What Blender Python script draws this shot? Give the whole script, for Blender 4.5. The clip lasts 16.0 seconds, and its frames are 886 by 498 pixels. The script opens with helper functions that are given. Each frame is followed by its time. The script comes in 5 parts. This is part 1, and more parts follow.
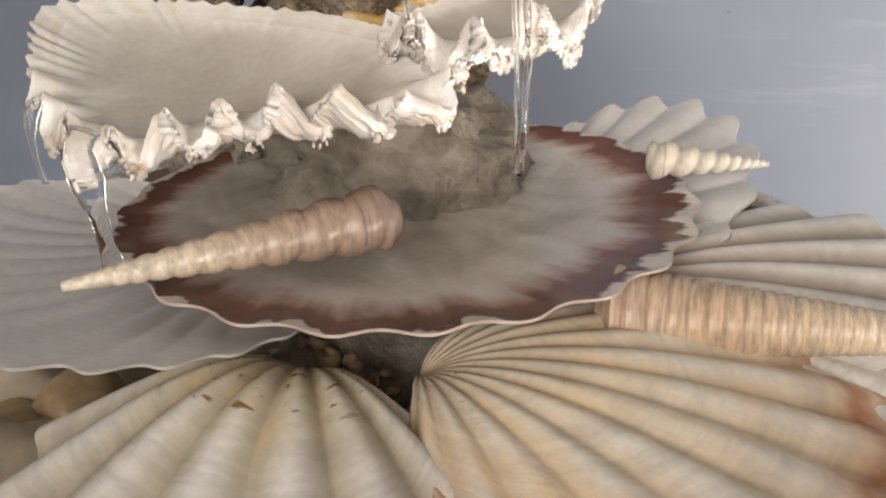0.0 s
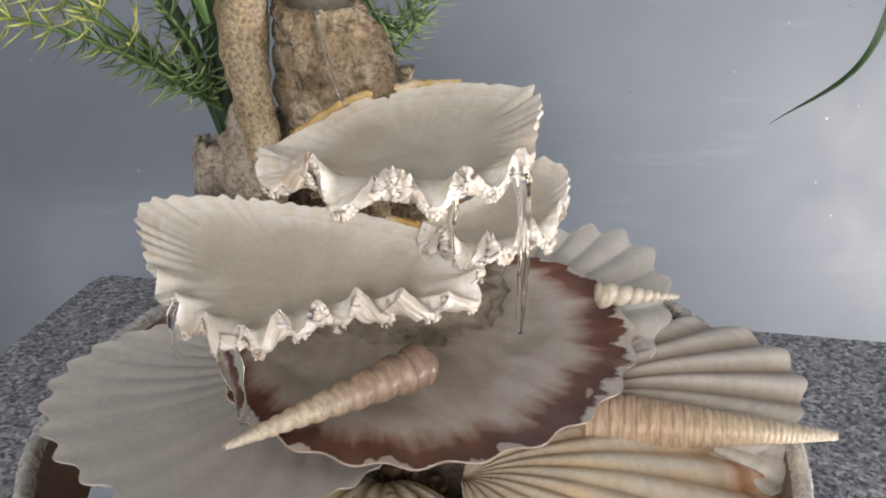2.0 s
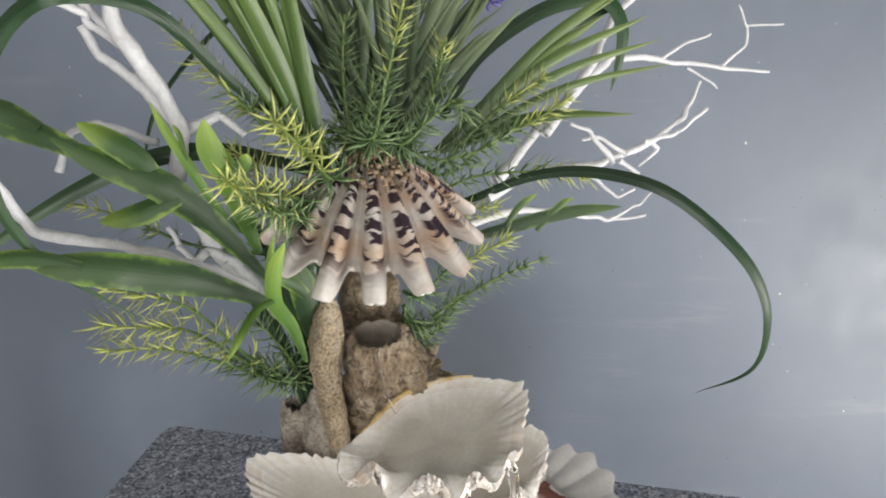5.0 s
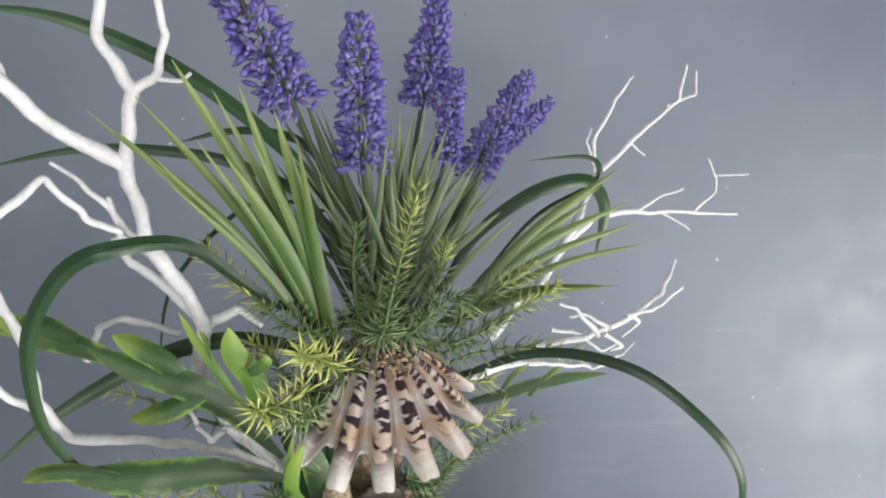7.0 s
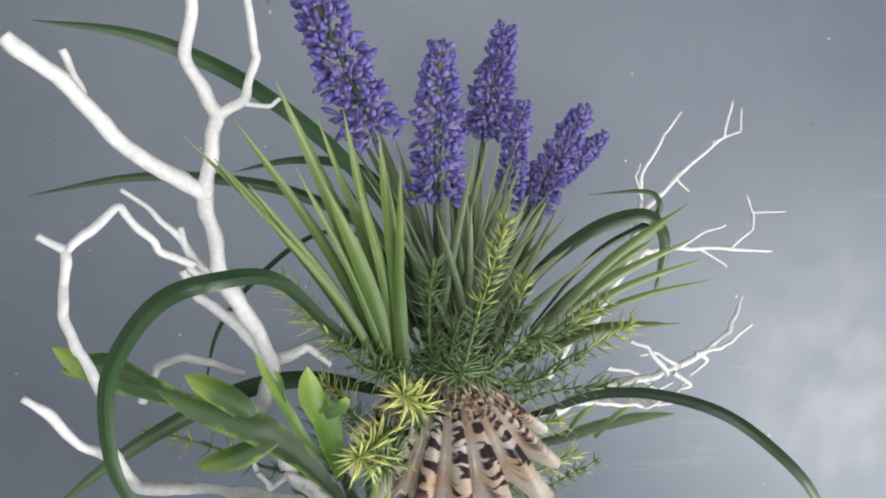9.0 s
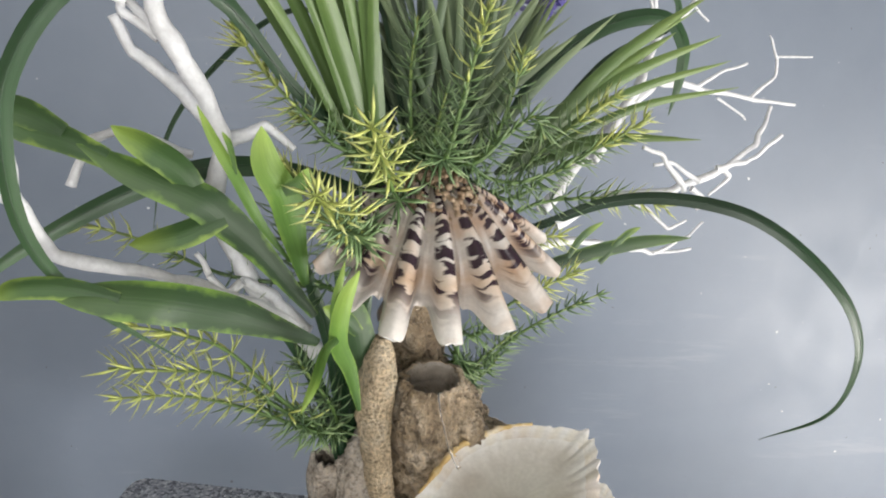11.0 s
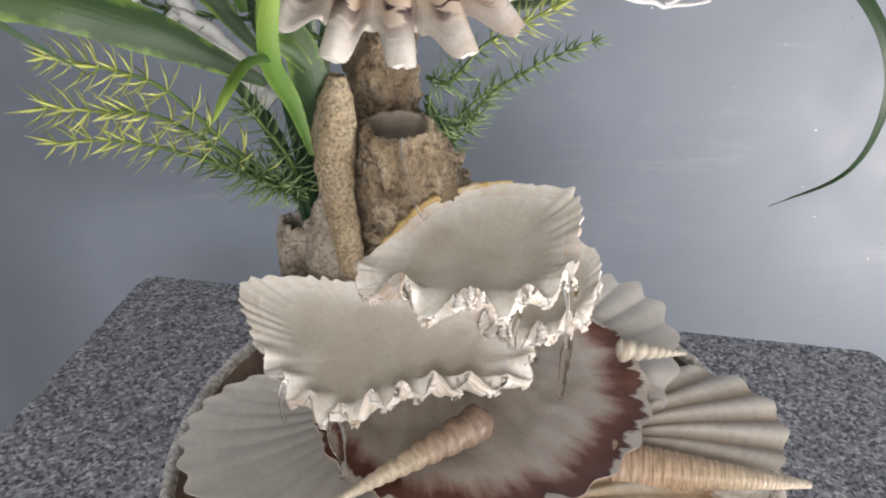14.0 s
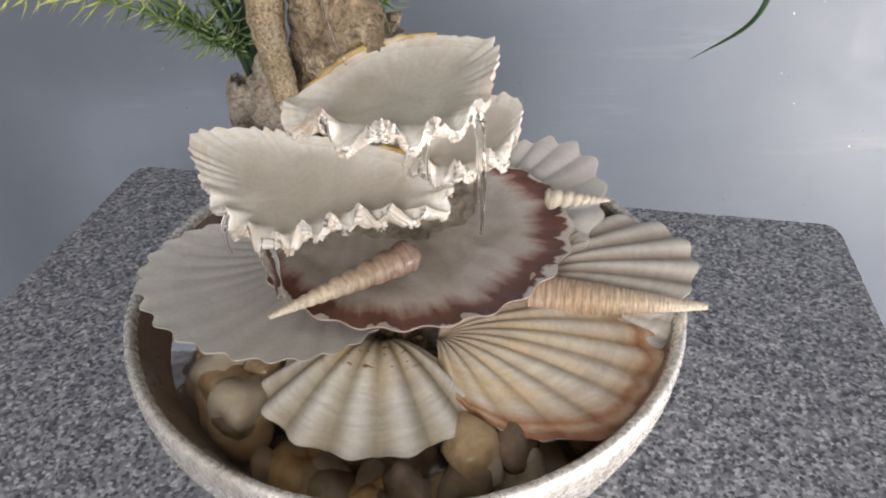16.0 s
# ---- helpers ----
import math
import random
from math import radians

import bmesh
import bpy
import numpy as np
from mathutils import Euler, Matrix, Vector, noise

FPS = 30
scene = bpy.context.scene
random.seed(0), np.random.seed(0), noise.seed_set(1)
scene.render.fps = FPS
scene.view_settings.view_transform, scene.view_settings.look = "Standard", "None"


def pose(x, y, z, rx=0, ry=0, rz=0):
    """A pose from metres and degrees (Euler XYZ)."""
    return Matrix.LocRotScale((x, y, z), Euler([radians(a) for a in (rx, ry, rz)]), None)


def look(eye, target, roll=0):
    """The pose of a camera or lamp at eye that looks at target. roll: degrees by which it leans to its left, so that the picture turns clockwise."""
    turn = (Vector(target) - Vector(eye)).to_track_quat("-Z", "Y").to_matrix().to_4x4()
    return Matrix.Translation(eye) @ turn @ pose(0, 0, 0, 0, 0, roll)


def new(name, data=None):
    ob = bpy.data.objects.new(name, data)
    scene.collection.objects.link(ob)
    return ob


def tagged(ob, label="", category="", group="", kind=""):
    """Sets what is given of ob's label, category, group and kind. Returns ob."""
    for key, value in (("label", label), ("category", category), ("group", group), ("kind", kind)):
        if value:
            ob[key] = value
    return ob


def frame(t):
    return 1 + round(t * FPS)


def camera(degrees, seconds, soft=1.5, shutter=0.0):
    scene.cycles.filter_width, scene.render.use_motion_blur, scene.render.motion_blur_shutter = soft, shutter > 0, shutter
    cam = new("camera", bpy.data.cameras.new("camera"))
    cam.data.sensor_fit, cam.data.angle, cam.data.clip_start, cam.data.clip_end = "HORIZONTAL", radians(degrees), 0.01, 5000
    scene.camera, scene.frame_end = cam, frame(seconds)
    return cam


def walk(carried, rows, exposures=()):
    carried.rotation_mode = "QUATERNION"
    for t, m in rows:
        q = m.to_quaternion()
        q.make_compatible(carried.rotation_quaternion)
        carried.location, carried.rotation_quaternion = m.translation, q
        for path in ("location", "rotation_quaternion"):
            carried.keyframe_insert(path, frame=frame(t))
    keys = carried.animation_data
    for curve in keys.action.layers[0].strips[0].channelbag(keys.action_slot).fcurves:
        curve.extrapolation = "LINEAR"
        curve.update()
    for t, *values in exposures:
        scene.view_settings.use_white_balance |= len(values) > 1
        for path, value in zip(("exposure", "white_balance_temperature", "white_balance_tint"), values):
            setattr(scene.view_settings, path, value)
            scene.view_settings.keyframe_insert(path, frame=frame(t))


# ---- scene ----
cam = camera(62.6, 16.0, 2.0)
PATH = [
    (0, (0.032, -0.16, 0.215), (-0.075, 1.641, -0.648), -0.4),
    (0.5, (0.027, -0.174, 0.242), (-0.02, 1.593, -0.693), -0.1),
    (1, (0.01, -0.186, 0.261), (0.016, 1.588, -0.661), -0.3),
    (1.5, (-0.005, -0.198, 0.286), (0.089, 1.571, -0.643), 0.0),
    (2, (-0.011, -0.215, 0.307), (0.141, 1.574, -0.57), 0.5),
    (2.5, (-0.02, -0.222, 0.323), (0.19, 1.56, -0.557), 1.7),
    (3, (-0.019, -0.24, 0.347), (0.174, 1.57, -0.481), 1.4),
    (3.5, (-0.009, -0.261, 0.394), (0.119, 1.563, -0.417), 1.0),
    (4, (-0.013, -0.284, 0.423), (0.103, 1.551, -0.364), 0.8),
    (4.5, (-0.022, -0.291, 0.455), (0.1, 1.552, -0.313), 0.9),
    (4.7, (-0.024, -0.29, 0.465), (0.104, 1.554, -0.297), 1.0),
    (6.8, (-0.041, -0.297, 0.567), (0.15, 1.583, -0.088), 1.5),
    (7, (-0.044, -0.294, 0.573), (0.159, 1.588, -0.07), 1.5),
    (7.5, (-0.058, -0.288, 0.582), (0.174, 1.6, -0.037), 1.6),
    (8, (-0.089, -0.279, 0.589), (0.171, 1.605, -0.029), 2.0),
    (8.2, (-0.101, -0.277, 0.59), (0.171, 1.61, -0.016), 1.9),
    (10.3, (-0.112, -0.257, 0.49), (0.238, 1.645, -0.019), 4.1),
    (10.5, (-0.108, -0.254, 0.482), (0.241, 1.64, -0.057), 4.0),
    (11, (-0.093, -0.241, 0.458), (0.224, 1.623, -0.194), 3.7),
    (11.5, (-0.081, -0.234, 0.446), (0.22, 1.61, -0.267), 3.4),
    (12, (-0.072, -0.233, 0.433), (0.207, 1.59, -0.341), 3.0),
    (12.5, (-0.064, -0.232, 0.421), (0.192, 1.564, -0.421), 3.0),
    (13, (-0.058, -0.23, 0.41), (0.177, 1.524, -0.52), 2.7),
    (13.5, (-0.054, -0.233, 0.403), (0.16, 1.493, -0.585), 2.3),
    (14, (-0.05, -0.232, 0.398), (0.143, 1.467, -0.639), 1.8),
    (14.5, (-0.035, -0.244, 0.388), (0.137, 1.433, -0.688), 1.1),
    (15, (-0.029, -0.268, 0.379), (0.121, 1.382, -0.741), 0.7),
    (15.5, (-0.013, -0.28, 0.374), (0.114, 1.343, -0.789), 0.1),
    (16, (-0.001, -0.29, 0.379), (0.108, 1.308, -0.819), -0.4),
]
EXPOSURES = [(0.0, 0.2, 7150, 15), (1.5, 0.05, 6950, 14), (3.0, -0.05, 6750, 12.5), (4.5, -0.12, 6650, 11), (7.0, -0.02, 6500, 10), (8.0, -0.04, 6450, 9.5), (10.5, 0.12, 6600, 9.5), (11.0, 0.16, 6600, 10), (12.5, 0.04, 6700, 11.5), (13.5, 0.03, 6750, 12.5), (16.0, 0.12, 6800, 14)]
walk(cam, [(t, look(eye, target, roll)) for t, eye, target, roll in PATH], EXPOSURES)

# ---- light ----
world = bpy.data.worlds.new("sky")
world.use_nodes = True
scene.world = world
wn = world.node_tree.nodes
sky = wn.new("ShaderNodeTexSky")
sky.sky_type, sky.sun_disc, sky.sun_elevation, sky.sun_rotation = "NISHITA", False, radians(40), radians(140)
world.node_tree.links.new(sky.outputs[0], wn["Background"].inputs[0])
wn["Background"].inputs[1].default_value = 0.1


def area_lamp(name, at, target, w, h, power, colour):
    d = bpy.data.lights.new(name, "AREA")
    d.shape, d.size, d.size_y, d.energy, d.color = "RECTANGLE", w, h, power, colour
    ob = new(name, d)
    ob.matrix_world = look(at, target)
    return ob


# the glass door, assumed out of view; its low lamp is added for the wall's glare
area_lamp("low_wall_glare_light", (1.29, -0.85, -0.5), (0.0, -0.85, -0.5), 0.78, 0.48, 33, (1.0, 0.975, 0.945))
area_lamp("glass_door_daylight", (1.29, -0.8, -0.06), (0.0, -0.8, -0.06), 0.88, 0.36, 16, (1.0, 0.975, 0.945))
area_lamp("window_daylight", (-0.35, -1.7, 0.7), (0.0, 0.1, 0.1), 1.3, 1.1, 20.5, (1.0, 0.975, 0.95))

# ---- materials ----


def node(nt, kind, **values):
    n = nt.nodes.new("ShaderNode" + kind)
    for key, value in values.items():
        setattr(n, key, value)
    return n


def ramp(nt, fac, stops, mode="LINEAR"):
    r = node(nt, "ValToRGB")
    r.color_ramp.interpolation = mode
    e = r.color_ramp.elements
    while len(e) < len(stops):
        e.new(0.5)
    for k, (p, c) in enumerate(stops):
        e[k].position, e[k].color = p, (*c, 1) if len(c) == 3 else c
    nt.links.new(fac, r.inputs[0])
    return r.outputs[0]


def math_node(nt, op, a, b=None, c=None):
    m = node(nt, "Math", operation=op)
    for k, v in enumerate((a, b, c)):
        if v is None:
            continue
        if isinstance(v, (int, float)):
            m.inputs[k].default_value = v
        else:
            nt.links.new(v, m.inputs[k])
    return m.outputs[0]


def noise_of(nt, vec, scale, detail=4, rough=0.55, dist=0.0):
    n = node(nt, "TexNoise")
    n.inputs["Scale"].default_value, n.inputs["Detail"].default_value = scale, detail
    n.inputs["Roughness"].default_value, n.inputs["Distortion"].default_value = rough, dist
    nt.links.new(vec, n.inputs["Vector"])
    return n.outputs[0]


def mix(nt, fac, a, b, kind="MIX"):
    m = node(nt, "Mix", data_type="RGBA", blend_type=kind)
    for k, v in ((0, fac), (6, a), (7, b)):
        if isinstance(v, (int, float)):
            m.inputs[k].default_value = v
        elif isinstance(v, tuple):
            m.inputs[k].default_value = (*v, 1)
        else:
            nt.links.new(v, m.inputs[k])
    return m.outputs[2]


def start(name, rough=0.5, **sets):
    m = bpy.data.materials.new(name)
    m.use_nodes = True
    nt = m.node_tree
    p = nt.nodes["Principled BSDF"]
    p.inputs["Roughness"].default_value = rough
    for key, value in sets.items():
        p.inputs[key.replace("_", " ")].default_value = value
    return m, nt, p, node(nt, "TexCoord").outputs["Object"]


def bump(nt, p, height, strength, dist=0.001):
    b = node(nt, "Bump")
    b.inputs["Strength"].default_value, b.inputs["Distance"].default_value = strength, dist
    nt.links.new(height, b.inputs["Height"])
    nt.links.new(b.outputs[0], p.inputs["Normal"])


def mottled(name, a, b, scale, rough=0.55, relief=0.3, fine=None, third=None, dist=0.001, grit=None, **sets):
    """A surface of two or three colours in soft patches, with finer grain and relief."""
    m, nt, p, co = start(name, rough, **sets)
    big, small = noise_of(nt, co, scale, 5), noise_of(nt, co, fine or scale * 7, 5, 0.65)
    stops = [(0.32, a), (0.68, b)] if third is None else [(0.3, a), (0.5, b), (0.7, third)]
    col = ramp(nt, big, stops)
    col = mix(nt, 0.5, col, ramp(nt, small, [(0.3, (0.55, 0.55, 0.55)), (0.7, (1, 1, 1))]), "MULTIPLY")
    if grit:
        pit = noise_of(nt, co, grit, 3, 0.7)
        col = mix(nt, 0.85, col, ramp(nt, pit, [(0.36, (0.45, 0.42, 0.38)), (0.5, (1, 1, 1)), (0.66, (1.3, 1.25, 1.15))]), "MULTIPLY")
        small = math_node(nt, "ADD", small, pit)
    nt.links.new(col, p.inputs["Base Color"])
    nt.links.new(math_node(nt, "MULTIPLY_ADD", small, 0.25, rough - 0.12), p.inputs["Roughness"])
    bump(nt, p, math_node(nt, "MULTIPLY_ADD", big, 0.5, small), relief, dist)
    return m


def shell_paint(name, stops, ribs, groove=(0.6, 0.55, 0.5), rings=22, ring_depth=0.25, spots=None, rough=0.35, relief=0.5, stain=0.0, rib_mix=0.5, rays=0.14, blush=None, cloud=None):
    """A shell's skin: colours from hinge to margin, grooves between ribs, growth rings, and spots along the ribs."""
    m, nt, p, co = start(name, rough)
    uv = node(nt, "UVMap")
    xyz = node(nt, "SeparateXYZ")
    nt.links.new(uv.outputs[0], xyz.inputs[0])
    u, s = xyz.outputs[0], xyz.outputs[1]
    grain, patch = noise_of(nt, co, 420, 4, 0.6), noise_of(nt, co, 55, 4, 0.6)
    ray = noise_of(nt, math_vec(nt, math_node(nt, "MULTIPLY", u, ribs * 1.6), math_node(nt, "MULTIPLY", s, 1.5)), 1.0, 3, 0.6)
    warped = math_node(nt, "ADD", s, math_node(nt, "ADD", math_node(nt, "MULTIPLY_ADD", patch, 0.1, -0.05), math_node(nt, "MULTIPLY_ADD", ray, rays, -rays / 2)))
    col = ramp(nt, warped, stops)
    rib = math_node(nt, "MULTIPLY_ADD", math_node(nt, "COSINE", math_node(nt, "MULTIPLY", u, ribs * 2 * math.pi)), 0.5, 0.5)
    col = mix(nt, math_node(nt, "MULTIPLY", math_node(nt, "SUBTRACT", 1.0, rib), rib_mix), col, mix(nt, 1.0, col, groove, "MULTIPLY"))
    ring = noise_of(nt, math_vec(nt, math_node(nt, "MULTIPLY", u, 5.0), math_node(nt, "MULTIPLY", s, rings)), 1.0, 3, 0.7)
    ringc = ramp(nt, ring, [(0.35, (1 - ring_depth,) * 3), (0.6, (1, 1, 1))])
    col = mix(nt, 1.0, col, ringc, "MULTIPLY")
    if blush:
        tone, far = blush
        streak = noise_of(nt, math_vec(nt, math_node(nt, "MULTIPLY", u, ribs * 0.8), math_node(nt, "MULTIPLY", s, 2.2)), 1.0, 4, 0.6)
        there = math_node(nt, "MULTIPLY", ramp(nt, streak, [(0.46, (0, 0, 0)), (0.66, (0.75, 0.75, 0.75))]), ramp(nt, s, [(0.12, (0, 0, 0)), (0.4, (1, 1, 1)), (far, (1, 1, 1)), (far + 0.15, (0, 0, 0))]))
        col = mix(nt, there, col, tone)
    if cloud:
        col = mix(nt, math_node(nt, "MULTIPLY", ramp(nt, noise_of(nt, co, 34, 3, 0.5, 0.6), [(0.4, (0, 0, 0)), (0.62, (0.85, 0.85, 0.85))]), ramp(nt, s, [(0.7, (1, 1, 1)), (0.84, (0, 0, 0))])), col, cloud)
    if stain:
        col = mix(nt, ramp(nt, noise_of(nt, co, 30, 3), [(0.5, (0, 0, 0)), (0.75, (stain,) * 3)]), col, (0.42, 0.2, 0.07))
    if spots:
        dark, many, cut, upto = spots
        cell = noise_of(nt, math_vec(nt, math_node(nt, "MULTIPLY", u, ribs * 1.3), math_node(nt, "MULTIPLY", s, many)), 1.0, 2, 0.5, 0.3)
        on = math_node(nt, "MULTIPLY", ramp(nt, cell, [(cut, (0, 0, 0)), (cut + 0.05, (1, 1, 1))]), ramp(nt, rib, [(0.25, (0, 0, 0)), (0.5, (1, 1, 1))]))
        on = math_node(nt, "MULTIPLY", on, ramp(nt, s, [(upto - 0.12, (1, 1, 1)), (upto, (0, 0, 0))]))
        col = mix(nt, on, col, dark)
    col = mix(nt, 0.35, col, ramp(nt, grain, [(0.3, (0.7, 0.7, 0.7)), (0.65, (1, 1, 1))]), "MULTIPLY")
    nt.links.new(col, p.inputs["Base Color"])
    bump(nt, p, math_node(nt, "ADD", math_node(nt, "MULTIPLY", grain, 0.5), ring), relief, 0.0007)
    return m


def math_vec(nt, x, y):
    c = node(nt, "CombineXYZ")
    nt.links.new(x, c.inputs[0])
    nt.links.new(y, c.inputs[1])
    return c.outputs[0]


def granite():
    m, nt, p, co = start("grey_granite", 0.3)
    warp = node(nt, "VectorMath", operation="MULTIPLY_ADD")
    n = node(nt, "TexNoise")
    n.inputs["Scale"].default_value, n.inputs["Detail"].default_value = 260, 3
    nt.links.new(co, n.inputs["Vector"])
    nt.links.new(n.outputs["Color"], warp.inputs[0])
    warp.inputs[1].default_value = (0.0014, 0.0014, 0.0014)
    nt.links.new(co, warp.inputs[2])
    tones = []
    for scale in (400, 230):
        v = node(nt, "TexVoronoi", feature="SMOOTH_F1")
        v.inputs["Scale"].default_value, v.inputs["Smoothness"].default_value = scale, 0.35
        nt.links.new(warp.outputs[0], v.inputs["Vector"])
        g = node(nt, "SeparateColor")
        nt.links.new(v.outputs["Color"], g.inputs[0])
        tones.append(g.outputs[0])
    col = ramp(nt, tones[0], [(0.08, (0.1, 0.106, 0.12)), (0.3, (0.235, 0.245, 0.268)), (0.6, (0.38, 0.39, 0.415)), (0.8, (0.49, 0.5, 0.52)), (0.93, (0.68, 0.68, 0.68))])
    col = mix(nt, 0.5, col, ramp(nt, tones[1], [(0.05, (0.5, 0.5, 0.52)), (0.5, (0.92, 0.92, 0.94)), (0.95, (1.2, 1.18, 1.16))]), "MULTIPLY")
    col = mix(nt, 0.4, col, ramp(nt, noise_of(nt, co, 900, 4, 0.7), [(0.35, (0.5, 0.5, 0.52)), (0.65, (1.25, 1.25, 1.25))]), "MULTIPLY")
    col = mix(nt, 0.5, col, ramp(nt, noise_of(nt, co, 25), [(0.3, (0.72, 0.77, 0.84)), (0.7, (1.04, 1.09, 1.16))]), "MULTIPLY")
    nt.links.new(col, p.inputs["Base Color"])
    bump(nt, p, noise_of(nt, co, 600), 0.06, 0.0005)
    return m


def wall_paint():
    m, nt, p, co = start("grey_gloss_paint", 0.34)
    big, mid, fine = noise_of(nt, co, 3, 4), noise_of(nt, co, 22, 5, 0.6), noise_of(nt, co, 240, 4)
    col = ramp(nt, big, [(0.3, (0.162, 0.196, 0.25)), (0.7, (0.2, 0.236, 0.294))])
    col = mix(nt, 0.5, col, ramp(nt, mid, [(0.3, (0.88, 0.88, 0.9)), (0.7, (1, 1, 1))]), "MULTIPLY")
    long = node(nt, "Mapping")
    long.inputs["Scale"].default_value = (5, 5, 55)
    nt.links.new(co, long.inputs["Vector"])
    scuff = math_node(nt, "MULTIPLY", ramp(nt, noise_of(nt, long.outputs[0], 1.0, 5, 0.7), [(0.56, (0, 0, 0)), (0.7, (1, 1, 1))]), ramp(nt, noise_of(nt, co, 6, 2), [(0.5, (0, 0, 0)), (0.62, (0.11, 0.11, 0.11))]))
    col = mix(nt, scuff, col, (0.5, 0.52, 0.55))
    speck = noise_of(nt, co, 120, 1)
    col = mix(nt, ramp(nt, speck, [(0.805, (0, 0, 0)), (0.82, (0.8, 0.8, 0.8))]), col, (0.7, 0.72, 0.74))
    col = mix(nt, ramp(nt, noise_of(nt, co, 140, 1), [(0.8, (0, 0, 0)), (0.82, (0.7, 0.7, 0.7))]), col, (0.06, 0.06, 0.065))
    nt.links.new(col, p.inputs["Base Color"])
    nt.links.new(math_node(nt, "MULTIPLY_ADD", mid, 0.3, 0.27), p.inputs["Roughness"])
    p.inputs["Specular IOR Level"].default_value = 0.4
    bump(nt, p, math_node(nt, "ADD", math_node(nt, "MULTIPLY", big, 0.8), math_node(nt, "ADD", mid, math_node(nt, "MULTIPLY", fine, 0.25))), 0.1, 0.002)
    return m


def leafy(name, a, b, tip, rough=0.42, margin=None):
    """Soft plastic leaf: colour runs from the base to the tip, with streaks along it."""
    m, nt, p, co = start(name, rough)
    uv = node(nt, "UVMap")
    xyz = node(nt, "SeparateXYZ")
    nt.links.new(uv.outputs[0], xyz.inputs[0])
    u, s = xyz.outputs[0], xyz.outputs[1]
    rnd = node(nt, "NewGeometry").outputs["Random Per Island"]
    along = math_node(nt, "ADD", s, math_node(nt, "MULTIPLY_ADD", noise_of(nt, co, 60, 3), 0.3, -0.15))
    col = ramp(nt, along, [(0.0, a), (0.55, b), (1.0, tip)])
    streak = noise_of(nt, math_vec(nt, math_node(nt, "MULTIPLY", u, 14), math_node(nt, "MULTIPLY", s, 1.2)), 1.0, 3, 0.6)
    col = mix(nt, 0.6, col, ramp(nt, streak, [(0.3, (0.62, 0.66, 0.6)), (0.7, (1.15, 1.12, 1.05))]), "MULTIPLY")
    col = mix(nt, 1.0, col, ramp(nt, rnd, [(0.0, (0.72, 0.75, 0.75)), (1.0, (1.15, 1.12, 1.0))]), "MULTIPLY")
    if margin:
        off = math_node(nt, "ABSOLUTE", math_node(nt, "SUBTRACT", u, 0.5))
        blotch = math_node(nt, "MULTIPLY_ADD", noise_of(nt, co, 70, 3, 0.6), 0.9, -0.45)
        col = mix(nt, ramp(nt, math_node(nt, "ADD", off, blotch), [(0.36, (0, 0, 0)), (0.56, (0.8, 0.8, 0.8))]), col, margin)
    nt.links.new(col, p.inputs["Base Color"])
    bump(nt, p, streak, 0.35, 0.0006)
    return m


def clear_water(name, rough=0.02, wave=60.0, strength=0.3, tint=(0.97, 0.98, 0.98)):
    m, nt, p, co = start(name, rough, IOR=1.33)
    p.inputs["Transmission Weight"].default_value = 1.0
    p.inputs["Base Color"].default_value = (*tint, 1)
    bump(nt, p, noise_of(nt, co, wave, 2), strength, 0.002)
    return m


M_WALL, M_GRANITE = wall_paint(), granite()
M_PLASTER = mottled("off_white_plaster", (0.62, 0.6, 0.57), (0.7, 0.68, 0.65), 4, 0.7, 0.2)
M_FLOOR = mottled("beige_floor_tile", (0.4, 0.37, 0.33), (0.48, 0.45, 0.41), 6, 0.35, 0.1)
M_BOWL_IN = mottled("dark_brown_glaze", (0.17, 0.12, 0.095), (0.3, 0.225, 0.18), 30, 0.3, 0.2)
M_WOOD = mottled("pale_driftwood", (0.5, 0.39, 0.25), (0.74, 0.6, 0.41), 70, 0.65, 1.0, 300, (0.8, 0.69, 0.52), 0.006, 560)
M_BARK = mottled("rough_brown_driftwood", (0.2, 0.145, 0.095), (0.5, 0.39, 0.265), 48, 0.33, 1.0, 210, (0.72, 0.61, 0.47), 0.009, 260)
M_GREYWOOD = mottled("weathered_grey_wood", (0.3, 0.25, 0.2), (0.55, 0.49, 0.42), 80, 0.6, 0.9, 260, (0.66, 0.61, 0.54), 0.004, 420)
M_CLAY = mottled("wet_grey_clay", (0.2, 0.17, 0.135), (0.36, 0.32, 0.27), 80, 0.3, 0.6)
M_ROCK = mottled("sandy_mortar", (0.22, 0.18, 0.14), (0.42, 0.37, 0.3), 70, 0.35, 1.0, 300, (0.54, 0.49, 0.42), 0.003)
M_PEBBLE = [
    mottled("tan_pebble", (0.36, 0.25, 0.14), (0.58, 0.43, 0.26), 60, 0.2, 0.25, 180, (0.48, 0.34, 0.18), 0.001),
    mottled("pale_pebble", (0.5, 0.42, 0.31), (0.74, 0.66, 0.53), 50, 0.2, 0.2, 160, None, 0.001),
    mottled("ochre_pebble", (0.32, 0.19, 0.07), (0.58, 0.4, 0.19), 70, 0.2, 0.35, 150, (0.42, 0.27, 0.11), 0.0015),
    mottled("grey_brown_pebble", (0.18, 0.13, 0.09), (0.36, 0.27, 0.19), 60, 0.2, 0.25, 180, None, 0.001),
]
M_GRAVEL = mottled("brown_gravel", (0.1, 0.06, 0.032), (0.26, 0.175, 0.105), 160, 0.6, 0.8, 500, (0.38, 0.3, 0.21))
M_CORAL = mottled("white_painted_branch", (0.74, 0.76, 0.79), (0.84, 0.85, 0.87), 30, 0.5, 0.35, 300)
